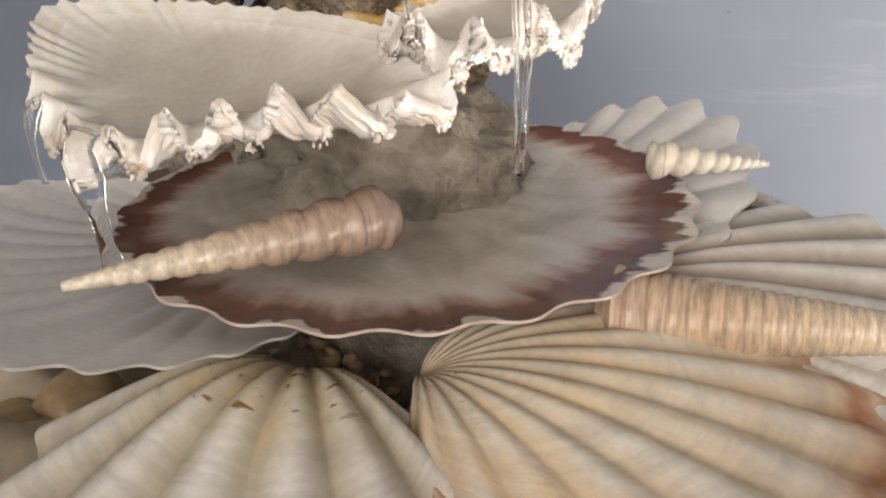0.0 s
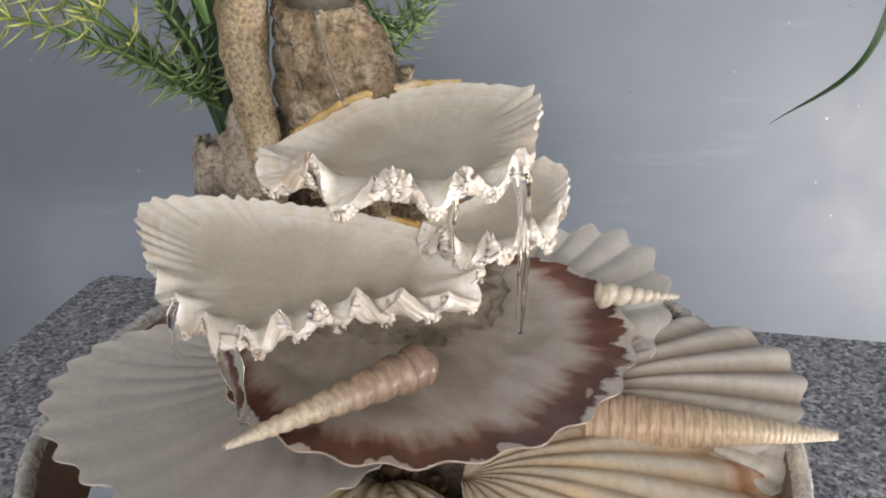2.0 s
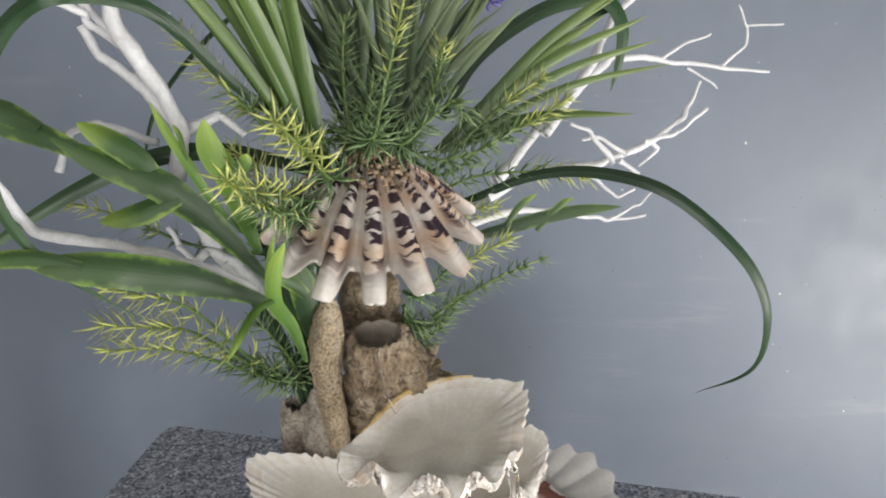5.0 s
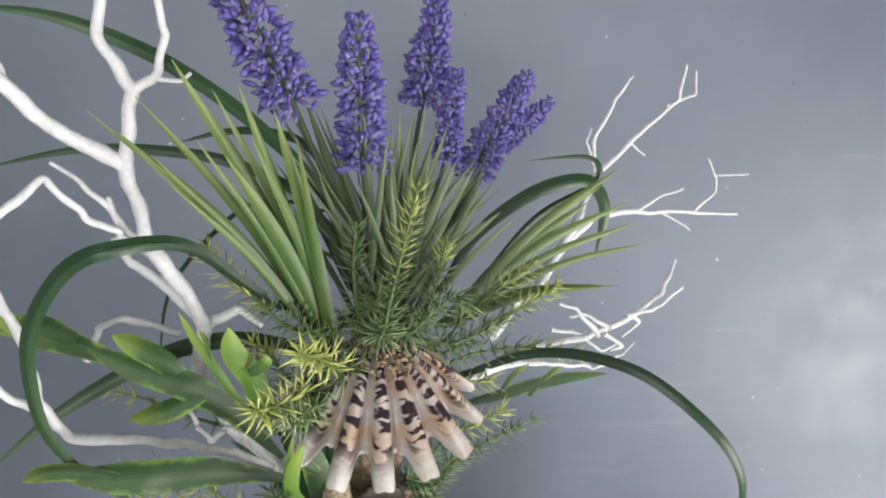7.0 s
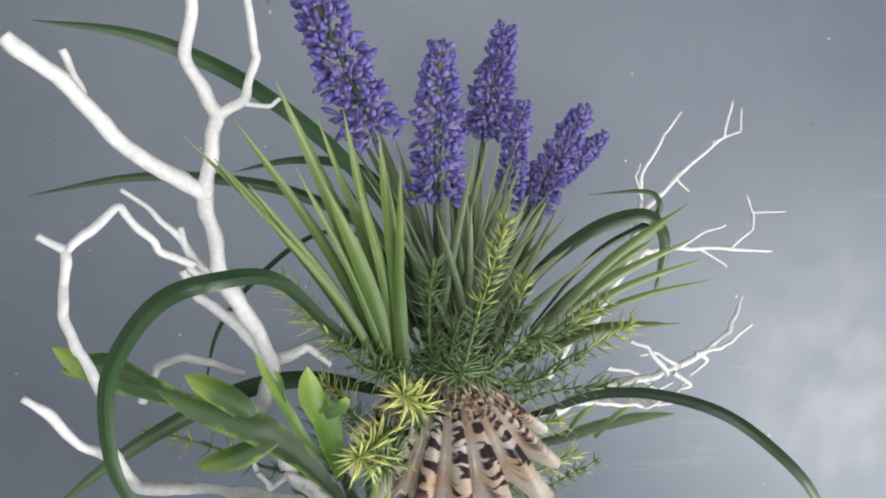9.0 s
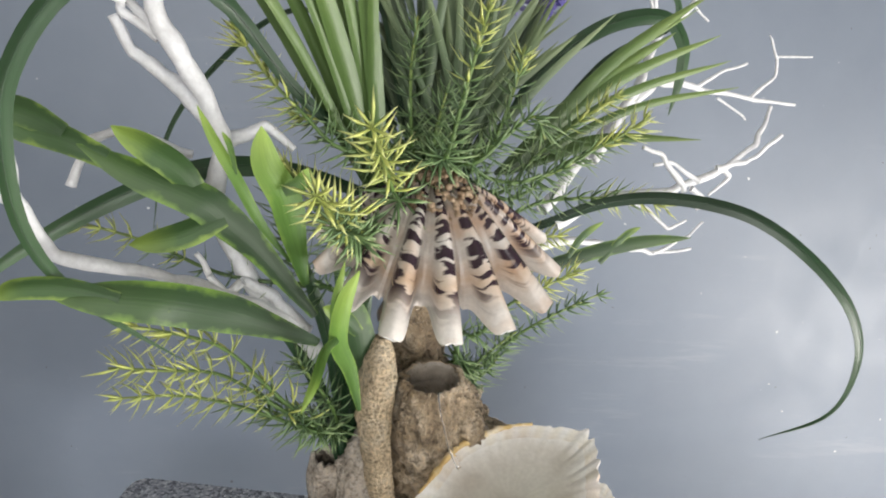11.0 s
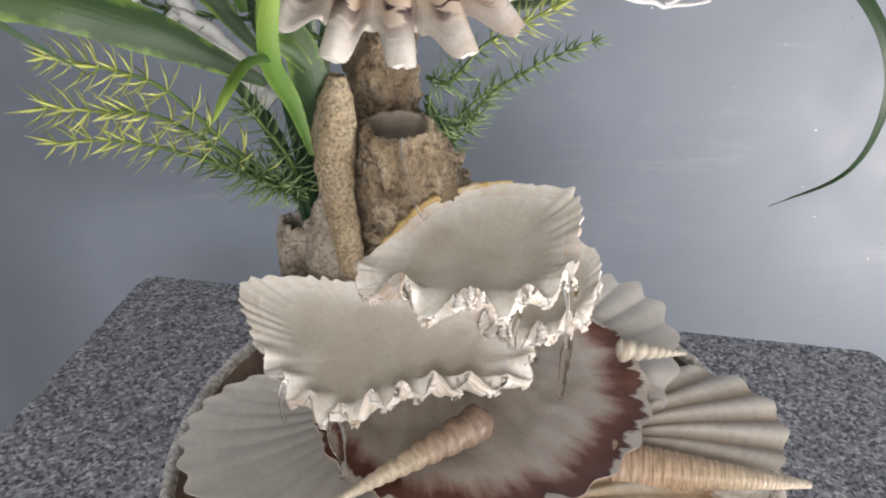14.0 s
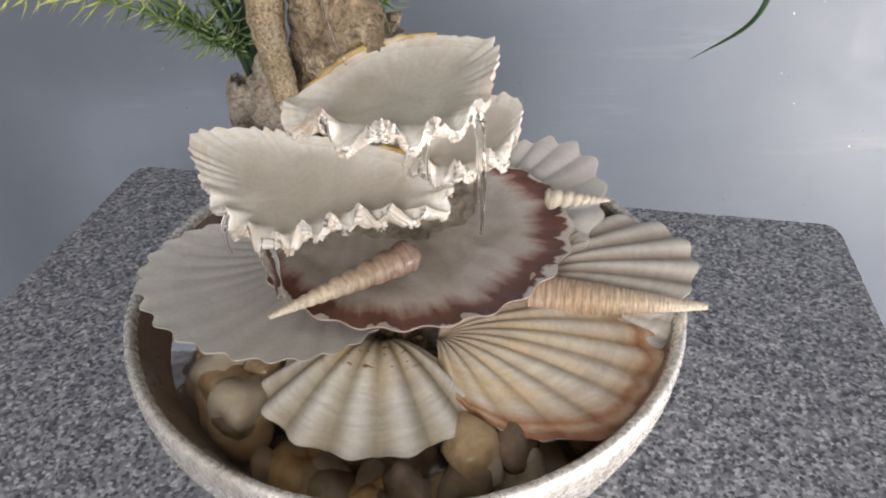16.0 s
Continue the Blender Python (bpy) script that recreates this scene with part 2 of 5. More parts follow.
M_WATER, M_POOL = clear_water("running_water", 0.03, 120, 0.15, (1, 1, 1)), clear_water("pool_water", 0.03, 45, 0.25, (0.92, 0.86, 0.77))
M_BLUE = mottled("violet_blue_floret", (0.06, 0.05, 0.27), (0.15, 0.125, 0.44), 190, 0.65, 0.3, None, (0.3, 0.26, 0.58))
M_LILAC = mottled("grey_violet_calyx", (0.16, 0.14, 0.38), (0.3, 0.27, 0.52), 190, 0.65, 0.3)
# grass, sage and needle greens are darkened to include shade inside the tufts
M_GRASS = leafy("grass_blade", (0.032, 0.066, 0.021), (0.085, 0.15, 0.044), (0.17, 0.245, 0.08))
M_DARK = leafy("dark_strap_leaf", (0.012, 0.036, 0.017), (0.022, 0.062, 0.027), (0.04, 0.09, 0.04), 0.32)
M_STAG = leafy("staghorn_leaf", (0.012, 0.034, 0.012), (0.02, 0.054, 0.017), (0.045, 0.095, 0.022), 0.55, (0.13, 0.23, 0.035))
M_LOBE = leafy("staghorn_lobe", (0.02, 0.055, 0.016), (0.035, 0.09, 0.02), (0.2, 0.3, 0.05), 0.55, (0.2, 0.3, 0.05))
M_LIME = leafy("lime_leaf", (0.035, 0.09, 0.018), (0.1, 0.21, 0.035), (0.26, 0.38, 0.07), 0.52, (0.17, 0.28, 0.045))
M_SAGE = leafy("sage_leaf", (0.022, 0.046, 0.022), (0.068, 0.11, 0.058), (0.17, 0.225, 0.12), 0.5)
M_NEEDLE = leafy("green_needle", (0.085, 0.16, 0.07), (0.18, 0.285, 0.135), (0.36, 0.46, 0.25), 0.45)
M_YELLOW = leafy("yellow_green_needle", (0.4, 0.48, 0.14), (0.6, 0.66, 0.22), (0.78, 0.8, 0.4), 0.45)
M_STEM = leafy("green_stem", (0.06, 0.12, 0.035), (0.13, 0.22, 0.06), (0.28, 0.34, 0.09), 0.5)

M_ORANGE = mottled("orange_hinge_stain", (0.5, 0.27, 0.06), (0.68, 0.5, 0.22), 70, 0.5, 0.6, 500, (0.8, 0.74, 0.62))
CREAM, WHITE = (0.74, 0.69, 0.6), (0.8, 0.78, 0.74)
M_MARGIN = shell_paint("clam_skin", [(0, (0.6, 0.5, 0.36)), (0.5, (0.7, 0.62, 0.5)), (0.8, (0.84, 0.8, 0.74)), (1, (0.92, 0.9, 0.87))], 34, (0.8, 0.68, 0.54), 70, 0.5, ((0.14, 0.09, 0.1), 30, 0.62, 1.2), 0.3, 0.9, 0.5)
M_CRUST = mottled("shell_crust", (0.56, 0.45, 0.34), (0.82, 0.78, 0.72), 110, 0.3, 0.8, 700, (0.9, 0.88, 0.85), 0.001)
M_RIM = shell_paint("clam_rim", [(0, (0.76, 0.73, 0.67)), (0.86, (0.82, 0.8, 0.75)), (0.95, (0.9, 0.89, 0.86)), (1, (0.92, 0.91, 0.89))], 30, (0.92, 0.86, 0.74), 20, 0.1, None, 0.22, 0.5, 0.25)
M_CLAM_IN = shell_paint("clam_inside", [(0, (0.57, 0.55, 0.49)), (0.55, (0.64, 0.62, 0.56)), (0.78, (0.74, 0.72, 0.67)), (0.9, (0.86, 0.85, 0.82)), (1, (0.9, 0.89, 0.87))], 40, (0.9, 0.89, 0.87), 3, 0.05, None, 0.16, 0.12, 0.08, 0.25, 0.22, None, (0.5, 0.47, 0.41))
# skin tones dimmed throughout: the shade from the plants above is in the colour
M_CAP = shell_paint("spotted_clam_skin", [(0, (0.36, 0.3, 0.24)), (0.25, (0.55, 0.51, 0.47)), (0.68, (0.66, 0.63, 0.6)), (0.82, (0.62, 0.49, 0.38)), (0.93, (0.7, 0.66, 0.62)), (1, (0.78, 0.75, 0.71))], 12, (0.62, 0.58, 0.55), 14, 0.14, ((0.035, 0.02, 0.03), 19, 0.475, 0.95), 0.25, 0.5, 0.75, 0.85, 0.16)
M_FRONT = shell_paint("tan_ribbed_skin", [(0, (0.5, 0.42, 0.3)), (0.22, (0.68, 0.62, 0.49)), (0.45, (0.8, 0.77, 0.68)), (0.75, (0.8, 0.79, 0.74)), (1, (0.84, 0.81, 0.73))], 10, (0.6, 0.54, 0.43), 13, 0.2, ((0.24, 0.12, 0.05), 22, 0.6, 0.55), 0.27, 0.35, 0.12, 0.9, 0.25, ((0.66, 0.5, 0.28), 0.5))
M_RUST = shell_paint("rust_edged_skin", [(0, (0.56, 0.43, 0.3)), (0.15, (0.72, 0.66, 0.55)), (0.5, (0.8, 0.76, 0.67)), (0.76, (0.76, 0.71, 0.63)), (0.83, (0.7, 0.57, 0.45)), (0.88, (0.5, 0.26, 0.15)), (0.92, (0.68, 0.5, 0.37)), (0.96, (0.5, 0.25, 0.14)), (1, (0.46, 0.23, 0.13))], 14, (0.76, 0.62, 0.46), 12, 0.2, ((0.12, 0.06, 0.035), 60, 0.71, 0.6), 0.27, 0.6, 0.12, 0.7, 0.1, ((0.77, 0.57, 0.33), 0.65))
M_RIB = shell_paint("grey_banded_skin", [(0, (0.7, 0.62, 0.53)), (0.5, (0.82, 0.78, 0.72)), (1, (0.88, 0.86, 0.81))], 11, (0.46, 0.4, 0.35), 12, 0.14, None, 0.3, 0.35, 0.06, 0.9)
M_PEARL = shell_paint("pearl_grey_inside", [(0, (0.62, 0.61, 0.58)), (0.5, (0.72, 0.71, 0.69)), (0.85, (0.8, 0.79, 0.77)), (1, (0.86, 0.85, 0.83))], 18, (0.82, 0.82, 0.82), 7, 0.07, None, 0.16, 0.2)
M_PEARL_OUT = shell_paint("white_ribbed_skin", [(0, CREAM), (0.85, WHITE), (0.97, (0.45, 0.43, 0.4))], 18, (0.7, 0.66, 0.6), 16, 0.2, None, 0.45, 0.6)
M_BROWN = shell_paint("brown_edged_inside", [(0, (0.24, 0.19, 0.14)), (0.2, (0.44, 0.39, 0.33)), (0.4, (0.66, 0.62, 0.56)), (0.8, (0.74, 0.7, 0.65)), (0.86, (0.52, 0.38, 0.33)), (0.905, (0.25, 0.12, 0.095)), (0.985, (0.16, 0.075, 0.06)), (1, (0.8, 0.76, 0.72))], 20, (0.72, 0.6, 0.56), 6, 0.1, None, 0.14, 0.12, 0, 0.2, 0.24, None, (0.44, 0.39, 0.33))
M_BROWN_OUT = shell_paint("pale_ribbed_skin", [(0, CREAM), (0.8, (0.66, 0.58, 0.5)), (1, (0.5, 0.4, 0.35))], 20, (0.75, 0.68, 0.6), 16, 0.2)
M_TOWER = shell_paint("banded_tower_skin", [(0, (0.84, 0.77, 0.66)), (0.35, (0.76, 0.62, 0.46)), (0.7, (0.68, 0.5, 0.35)), (1, (0.68, 0.52, 0.4))], 3, (0.9, 0.8, 0.7), 60, 0.4, None, 0.25, 0.3, 0, 0.3)
M_TOWER_PINK = shell_paint("pink_tower_skin", [(0, (0.8, 0.74, 0.62)), (0.35, (0.72, 0.62, 0.48)), (0.6, (0.48, 0.37, 0.28)), (1, (0.4, 0.29, 0.24))], 3, (0.85, 0.75, 0.7), 34, 0.35, None, 0.22, 0.3)
M_TOWER_CREAM = shell_paint("cream_tower_skin", [(0, (0.8, 0.76, 0.67)), (1, (0.72, 0.66, 0.55))], 3, (0.9, 0.85, 0.8), 34, 0.2, None, 0.3, 0.3)
M_SILVER = mottled("silvered_wash", (0.66, 0.62, 0.58), (0.88, 0.86, 0.83), 60, 0.27, 0.55, 300, (0.93, 0.91, 0.89), 0.0012, Metallic=0.45)

# ---- builders ----


def thing(name, label, category, group="", kind=""):
    return tagged(new(name), label, category, group, kind)


def mesh_of(name, bm, *mats):
    me = bpy.data.meshes.new(name)
    for f in bm.faces:
        f.smooth = True
    bm.to_mesh(me)
    bm.free()
    for m in mats:
        me.materials.append(m)
    return me


def part(name, bm, material, parent, label=""):
    mats = material if isinstance(material, tuple) else (material,)
    ob = new(name, mesh_of(name, bm, *mats))
    ob.parent = parent
    return tagged(ob, label)


def single(name, bm, material, label, category, group="", kind=""):
    """A thing that is one mesh."""
    return tagged(part(name, bm, material, None), label, category, group, kind)


def sheet(bm, rows, uvs=None, thick=None, mats=(0, 0), wrap=False):
    """A skin over a grid of points; with thick it gets a second skin below and closed edges."""
    rows = [[Vector(p) for p in r] for r in rows]
    nu, nv = len(rows), len(rows[0])
    layer = bm.loops.layers.uv.verify()
    top = [[bm.verts.new(p) for p in r] for r in rows]

    def quad(vs, keys, m):
        try:
            f = bm.faces.new(vs)
        except ValueError:
            return
        f.material_index, f.smooth = m, True
        if uvs:
            for loop, (i, j) in zip(f.loops, keys):
                loop[layer].uv = uvs[i][j]

    span = range(nv if wrap else nv - 1)
    for i in range(nu - 1):
        for j in span:
            k = (j + 1) % nv
            quad((top[i][j], top[i][k], top[i + 1][k], top[i + 1][j]), ((i, j), (i, k), (i + 1, k), (i + 1, j)), mats[0])
    if thick is None:
        return top
    low = []
    for i in range(nu):
        low.append([])
        for j in range(nv):
            a, b = rows[min(i + 1, nu - 1)][j] - rows[max(i - 1, 0)][j], rows[i][min(j + 1, nv - 1)] - rows[i][max(j - 1, 0)]
            n = a.cross(b)
            n = n.normalized() if n.length > 1e-10 else Vector((0, 0, 0))
            low[i].append(bm.verts.new(rows[i][j] + n * thick(i / (nu - 1), j / (nv - 1))))
    for i in range(nu - 1):
        for j in range(nv - 1):
            quad((low[i][j], low[i + 1][j], low[i + 1][j + 1], low[i][j + 1]), ((i, j), (i + 1, j), (i + 1, j + 1), (i, j + 1)), mats[1])
    for i in range(nu - 1):
        for j in (0, nv - 1):
            quad((top[i][j], top[i + 1][j], low[i + 1][j], low[i][j]), ((i, j), (i + 1, j), (i + 1, j), (i, j)), mats[1])
    for j in range(nv - 1):
        for i in (0, nu - 1):
            quad((top[i][j], top[i][j + 1], low[i][j + 1], low[i][j]), ((i, j), (i, j + 1), (i, j + 1), (i, j)), mats[1])
    for i in range(nu - 1):
        for j in (0, nv - 1):
            for g in (top, low):
                e = bm.edges.get((g[i][j], g[i + 1][j]))
                if e:
                    e.smooth = False
    for j in range(nv - 1):
        for i in (0, nu - 1):
            for g in (top, low):
                e = bm.edges.get((g[i][j], g[i][j + 1]))
                if e:
                    e.smooth = False
    bmesh.ops.recalc_face_normals(bm, faces=bm.faces)
    return top


def smooth_line(points, n):
    """n points on a smooth line through the given ones."""
    p = [Vector(q) for q in points]
    p = [2 * p[0] - p[1], *p, 2 * p[-1] - p[-2]]
    out = []
    for k in range(n):
        t = k / (n - 1) * (len(p) - 3)
        i = min(int(t), len(p) - 4)
        f = t - i
        a, b, c, d = p[i:i + 4]
        out.append(0.5 * (2 * b + (c - a) * f + (2 * a - 5 * b + 4 * c - d) * f * f + (3 * b - 3 * c + d - a) * f ** 3))
    return out


def tube(bm, points, radius, n=24, sides=10, rough=0.0, freq=60.0, seed=0.0, squash=1.0):
    """A closed tube along a smooth line; radius is a function of 0..1."""
    line = smooth_line(points, n)
    up = Vector((0.31, 0.2, 0.93))
    rows, uvs = [], []
    for i, c in enumerate(line):
        t = (line[min(i + 1, n - 1)] - line[max(i - 1, 0)]).normalized()
        x = t.cross(up)
        x = x.normalized() if x.length > 1e-3 else t.orthogonal().normalized()
        y = t.cross(x)
        up = -y if (-y).dot(up) > 0 else y
        r = radius(i / (n - 1))
        ring = []
        for j in range(sides):
            w = 2 * math.pi * j / sides
            q = x * math.cos(w) + y * math.sin(w) * squash
            k = 1 + rough * noise.fractal((c + q * r) * freq + Vector((seed, 0, 0)), 0.7, 2.0, 3) if rough else 1
            ring.append(c + q * r * k)
        rows.append(ring)
        uvs.append([(j / sides, i / (n - 1)) for j in range(sides)])
    top = sheet(bm, rows, uvs, wrap=True)
    for ring in (top[0], top[-1]):
        try:
            bm.faces.new(ring)
        except ValueError:
            pass
    return top


def basis(hinge, tip, up):
    """Hinge at the origin, y to the tip, z about up."""
    y = (Vector(tip) - Vector(hinge)).normalized()
    x = y.cross(Vector(up)).normalized()
    z = x.cross(y)
    m = Matrix((x, y, z)).transposed().to_4x4()
    m.translation = hinge
    return m


def rib_form(w):
    """Ribs with broad rounded tops and narrow grooves."""
    return 2 * max(0.0, 0.5 + 0.5 * w) ** 0.6 - 1


def fan_shell(bm, hinge, tip, half, up, dome, ribs, rib_h, fan=72, edge=0.02, thick=0.0018, folds=0.0, crust=0.0, curl=0.0, seed=0.0, nu=40, nv=180, mats=(0, 1), lobes=0.0, skew=0.0, span=(0.0, 1.0), warp=1.4, hem=3.5, back=0.0, uneven=0.0):
    """Half a shell: a round fan from the hinge, domed (dome > 0: its back is up), ribbed and scalloped along the margin."""
    m = basis(hinge, tip, up)
    length = (Vector(tip) - Vector(hinge)).length
    rows, uvs = [], []
    for i in range(nu + 1):
        s = span[0] + (span[1] - span[0]) * (i / nu) ** 0.85
        rows.append([])
        uvs.append([])
        for j in range(nv + 1):
            u = j / nv
            a = radians(fan) * (2 * u - 1)
            drift = warp * noise.noise(Vector((u * 3, seed, 0)))
            wave = math.cos(u * ribs * 2 * math.pi + drift)
            blunt = math.tanh(2.6 * (wave + 0.15))
            wave *= 1 - uneven * (0.5 + noise.noise(Vector((u * 5.5, seed + 4, 0))))
            rip = noise.fractal(Vector((u * ribs * 1.1, s * 2, seed)), 0.8, 2.0, 3)
            full = max(math.cos(a), 0.0) ** 0.8
            r = length * full * s
            front = full ** back
            teeth = math.cos(u * ribs * 8.3) * (1 - front)
            grow = 1 + edge * s ** 3 * wave * front + lobes * s ** 4 * blunt * front * (1 + 0.5 * noise.noise(Vector((round(u * ribs) * 3.7, seed, 2)))) + 0.5 * crust * s ** 4 * rip + back * 0.02 * teeth * s ** 8
            x, y = r * math.sin(a) * half / (length * 0.5) * grow, r * math.cos(a) * grow
            x += skew * y * s
            bulge = math.sin(math.pi * min(s, 1) ** 0.62) if dome > 0 else 1 - (2 * s - 1) ** 2 * 0.9 - 0.1
            z = dome * bulge * (0.25 + 0.75 * full) + curl * s ** 4
            z += rib_h * rib_form(wave) * s ** 0.8 * (1 - 0.35 * s) + folds * s ** hem * front * (abs(wave) ** 0.7 * (1 if wave > 0 else -1)) + back * 0.002 * teeth * s ** hem
            z += crust * length * 0.12 * rip * s ** 3
            rows[-1].append(m @ Vector((x, y, z)))
            uvs[-1].append((u + drift / (ribs * 2 * math.pi), s))
    body = (lambda i, j: thick * (0.08 + 0.92 * min(1.0, (span[0] + (span[1] - span[0]) * i) * 2.5))) if callable(thick) is False else thick
    sheet(bm, rows, uvs, body, mats)


def tower_shell(label, material, tip, base, r, turns, bulge=0.1):
    """A tall pointed snail shell: a cone of rounded whorls wound round its axis."""
    tip, base = Vector(tip), Vector(base)
    t = (base - tip).normalized()
    x = t.orthogonal().normalized()
    y = t.cross(x)
    length = (base - tip).length
    n, sides = turns * 10, 28
    rows, uvs = [], []
    for i in range(n + 1):
        h = i / n
        rows.append([])
        uvs.append([])
        for j in range(sides):
            w = j / sides
            ph = (math.log(1 + 5 * h) / math.log(6) * turns + w) % 1.0
            rr = r * (0.13 + 0.87 * h ** 0.95) * (1 - bulge + bulge * 2 * math.sin(math.pi * ph) ** 0.6)
            rr *= 1 if h < 0.95 else 1 - (h - 0.95) * 9
            q = 2 * math.pi * w
            rows[-1].append(tip + t * length * h + (x * math.cos(q) + y * math.sin(q)) * rr)
            uvs[-1].append((w, h))
    cut = int(n * 0.86)
    ob = thing("tower_shell", label, "seashell", "tower shells in the bowl")
    for name, some, ru in (("spire", rows[:cut + 1], uvs[:cut + 1]), ("body_whorl", rows[cut:], uvs[cut:])):
        bm = bmesh.new()
        top = sheet(bm, some, ru, wrap=True)
        bm.faces.new(top[0])
        bm.faces.new(top[-1])
        part(name, bm, material, ob)


def blade(bm, points, width, n=16, fold=0.25, twist=0.0, taper=0.75, side=None, thick=0.0004, base=0.45):
    """A long leaf along a line, folded along its middle, pointed at the end."""
    line = smooth_line(points, n)
    rows, uvs = [], []
    x0 = None
    for i, c in enumerate(line):
        s = i / (n - 1)
        t = (line[min(i + 1, n - 1)] - line[max(i - 1, 0)]).normalized()
        x = t.cross(Vector(side) if side else Vector((0, -1, 0.35)))
        x = x.normalized() if x.length > 1e-3 else t.orthogonal().normalized()
        if x0 and x.dot(x0) < 0:
            x = -x
        x0 = x.copy()
        x = Matrix.Rotation(twist * s, 3, t) @ x
        z = x.cross(t)
        w = width * (base + (1 - base) * math.sin(math.pi * min(s * 1.1, 0.5))) * (1 - s ** (1 / (1.001 - taper))) * 0.5
        w = max(w, 0.00015)
        rows.append([c + x * w * k - z * abs(k) * w * fold for k in (-1, -0.5, 0, 0.5, 1)])
        uvs.append([(0.5 + k / 2, s) for k in (-1, -0.5, 0, 0.5, 1)])
    sheet(bm, rows, uvs, lambda i, j: thick)


def needle(bm, c, d, side, length, width, bend, layer, s0):
    """One short pointed needle, bent outward."""
    b = d.cross(side).normalized()
    pts = [c, c + d * length * 0.5 + side * bend * length * 0.25, c + d * length + side * bend * length]
    v = []
    for k, w in ((0, 0.5), (1, 1.0)):
        v.append((bm.verts.new(pts[k] - b * width * w / 2), bm.verts.new(pts[k] + side * width * 0.35), bm.verts.new(pts[k] + b * width * w / 2)))
    end = bm.verts.new(pts[2])
    for k in (0, 1, 2):
        j = (k + 1) % 3
        f = bm.faces.new((v[0][k], v[0][j], v[1][j], v[1][k]))
        g = bm.faces.new((v[1][k], v[1][j], end))
        for loop, q in zip(f.loops, (0.0, 0.0, 0.5, 0.5)):
            loop[layer].uv = (k / 3, s0 + (1 - s0) * q)
        for loop, q in zip(g.loops, (0.5, 0.5, 1.0)):
            loop[layer].uv = (k / 3, s0 + (1 - s0) * q)


def shoot(label, points, rng, leaf=0.013, per=9, rings=26, stem=0.0012, gold=0.35, start_at=0.12, spread=0.75, group="needle-leaved shoots"):
    """A feathery shoot: a thin stem with rings of needles, the last of them yellow."""
    ob = thing("needle_plant_shoot", label, "artificial plant", group)
    bm = bmesh.new()
    tube(bm, points, lambda s: stem * (1 - 0.6 * s), 20, 6)
    part("stem", bm, M_STEM, ob)
    line = smooth_line(points, 60)
    green, gold_bm = bmesh.new(), bmesh.new()
    lg, ly = green.loops.layers.uv.verify(), gold_bm.loops.layers.uv.verify()
    for k in range(rings):
        s = start_at + (1 - start_at) * (k + rng.random() * 0.5) / rings
        i = min(int(s * 59), 58)
        c, t = line[i], (line[i + 1] - line[max(i - 1, 0)]).normalized()
        x = t.orthogonal().normalized()
        first = rng.random() * 6.28
        for j in range(per):
            q = Matrix.Rotation(first + 6.283 * j / per + rng.uniform(-0.25, 0.25), 3, t) @ x
            d = (t * (1 - spread + 0.5 * s ** 3) + q * spread + Vector([rng.uniform(-0.15, 0.15) for _ in range(3)])).normalized()
            yellow = s + rng.uniform(-0.12, 0.12) > 1 - gold
            size = leaf * rng.uniform(0.7, 1.15) * (1 - 0.35 * s ** 4)
            needle(gold_bm if yellow else green, c, d, t, size, 0.0016, rng.uniform(0.1, 0.5), ly if yellow else lg, 0.0)
    part("needles", green, M_NEEDLE, ob)
    if gold > 0:
        part("tip_needles", gold_bm, M_YELLOW, ob, "yellow needles at the tip")
    else:
        gold_bm.free()
    return ob


# ---- room ----


def slab(name, lo, hi, material, label, m=None, bevel=0.0, category=""):
    bm = bmesh.new()
    bmesh.ops.create_cube(bm, size=1, matrix=Matrix.Translation((Vector(lo) + Vector(hi)) / 2) @ Matrix.Diagonal((*(Vector(hi) - Vector(lo)), 1)))
    if bevel:
        bmesh.ops.bevel(bm, geom=bm.edges, offset=bevel, segments=3, affect="EDGES")
    if m:
        bm.transform(m)
    ob = single(name, bm, material, label, category, kind="structure")
    for f in ob.data.polygons:
        f.use_smooth = False
    return ob


WALL = pose(0, 0.52, 0, 0, 0, -4.0)
slab("wall_north", (-2.4, 0, -0.75), (2.6, 0.12, 1.95), M_WALL, "grey painted wall with streaks and small specks", WALL)
slab("floor", (-2.6, -2.6, -0.85), (2.8, 1.4, -0.75), M_FLOOR, "plain beige floor")
slab("ceiling", (-2.6, -2.6, 1.95), (2.8, 1.4, 2.05), M_PLASTER, "plain off-white ceiling")
slab("wall_west", (-2.6, -2.6, -0.75), (-2.45, 1.4, 1.95), M_PLASTER, "plain off-white wall")
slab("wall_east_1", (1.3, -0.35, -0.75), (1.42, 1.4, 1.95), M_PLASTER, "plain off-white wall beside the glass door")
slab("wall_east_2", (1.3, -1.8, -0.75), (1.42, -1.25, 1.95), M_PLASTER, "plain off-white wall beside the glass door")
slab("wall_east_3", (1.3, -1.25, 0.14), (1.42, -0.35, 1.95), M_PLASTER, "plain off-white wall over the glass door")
slab("wall_south_1", (-2.45, -1.9, -0.75), (-1.0, -1.75, 1.95), M_PLASTER, "plain off-white wall beside the window")
slab("wall_south_2", (0.3, -1.9, -0.75), (1.3, -1.75, 1.95), M_PLASTER, "plain off-white wall beside the window")
slab("wall_south_3", (-1.0, -1.9, -0.75), (0.3, -1.75, 0.14), M_PLASTER, "plain off-white wall under the window")
slab("wall_south_4", (-1.0, -1.9, 1.26), (0.3, -1.75, 1.95), M_PLASTER, "plain off-white wall over the window")

# granite table: a thick slab on a plinth, turned a little
GROUND = -0.016
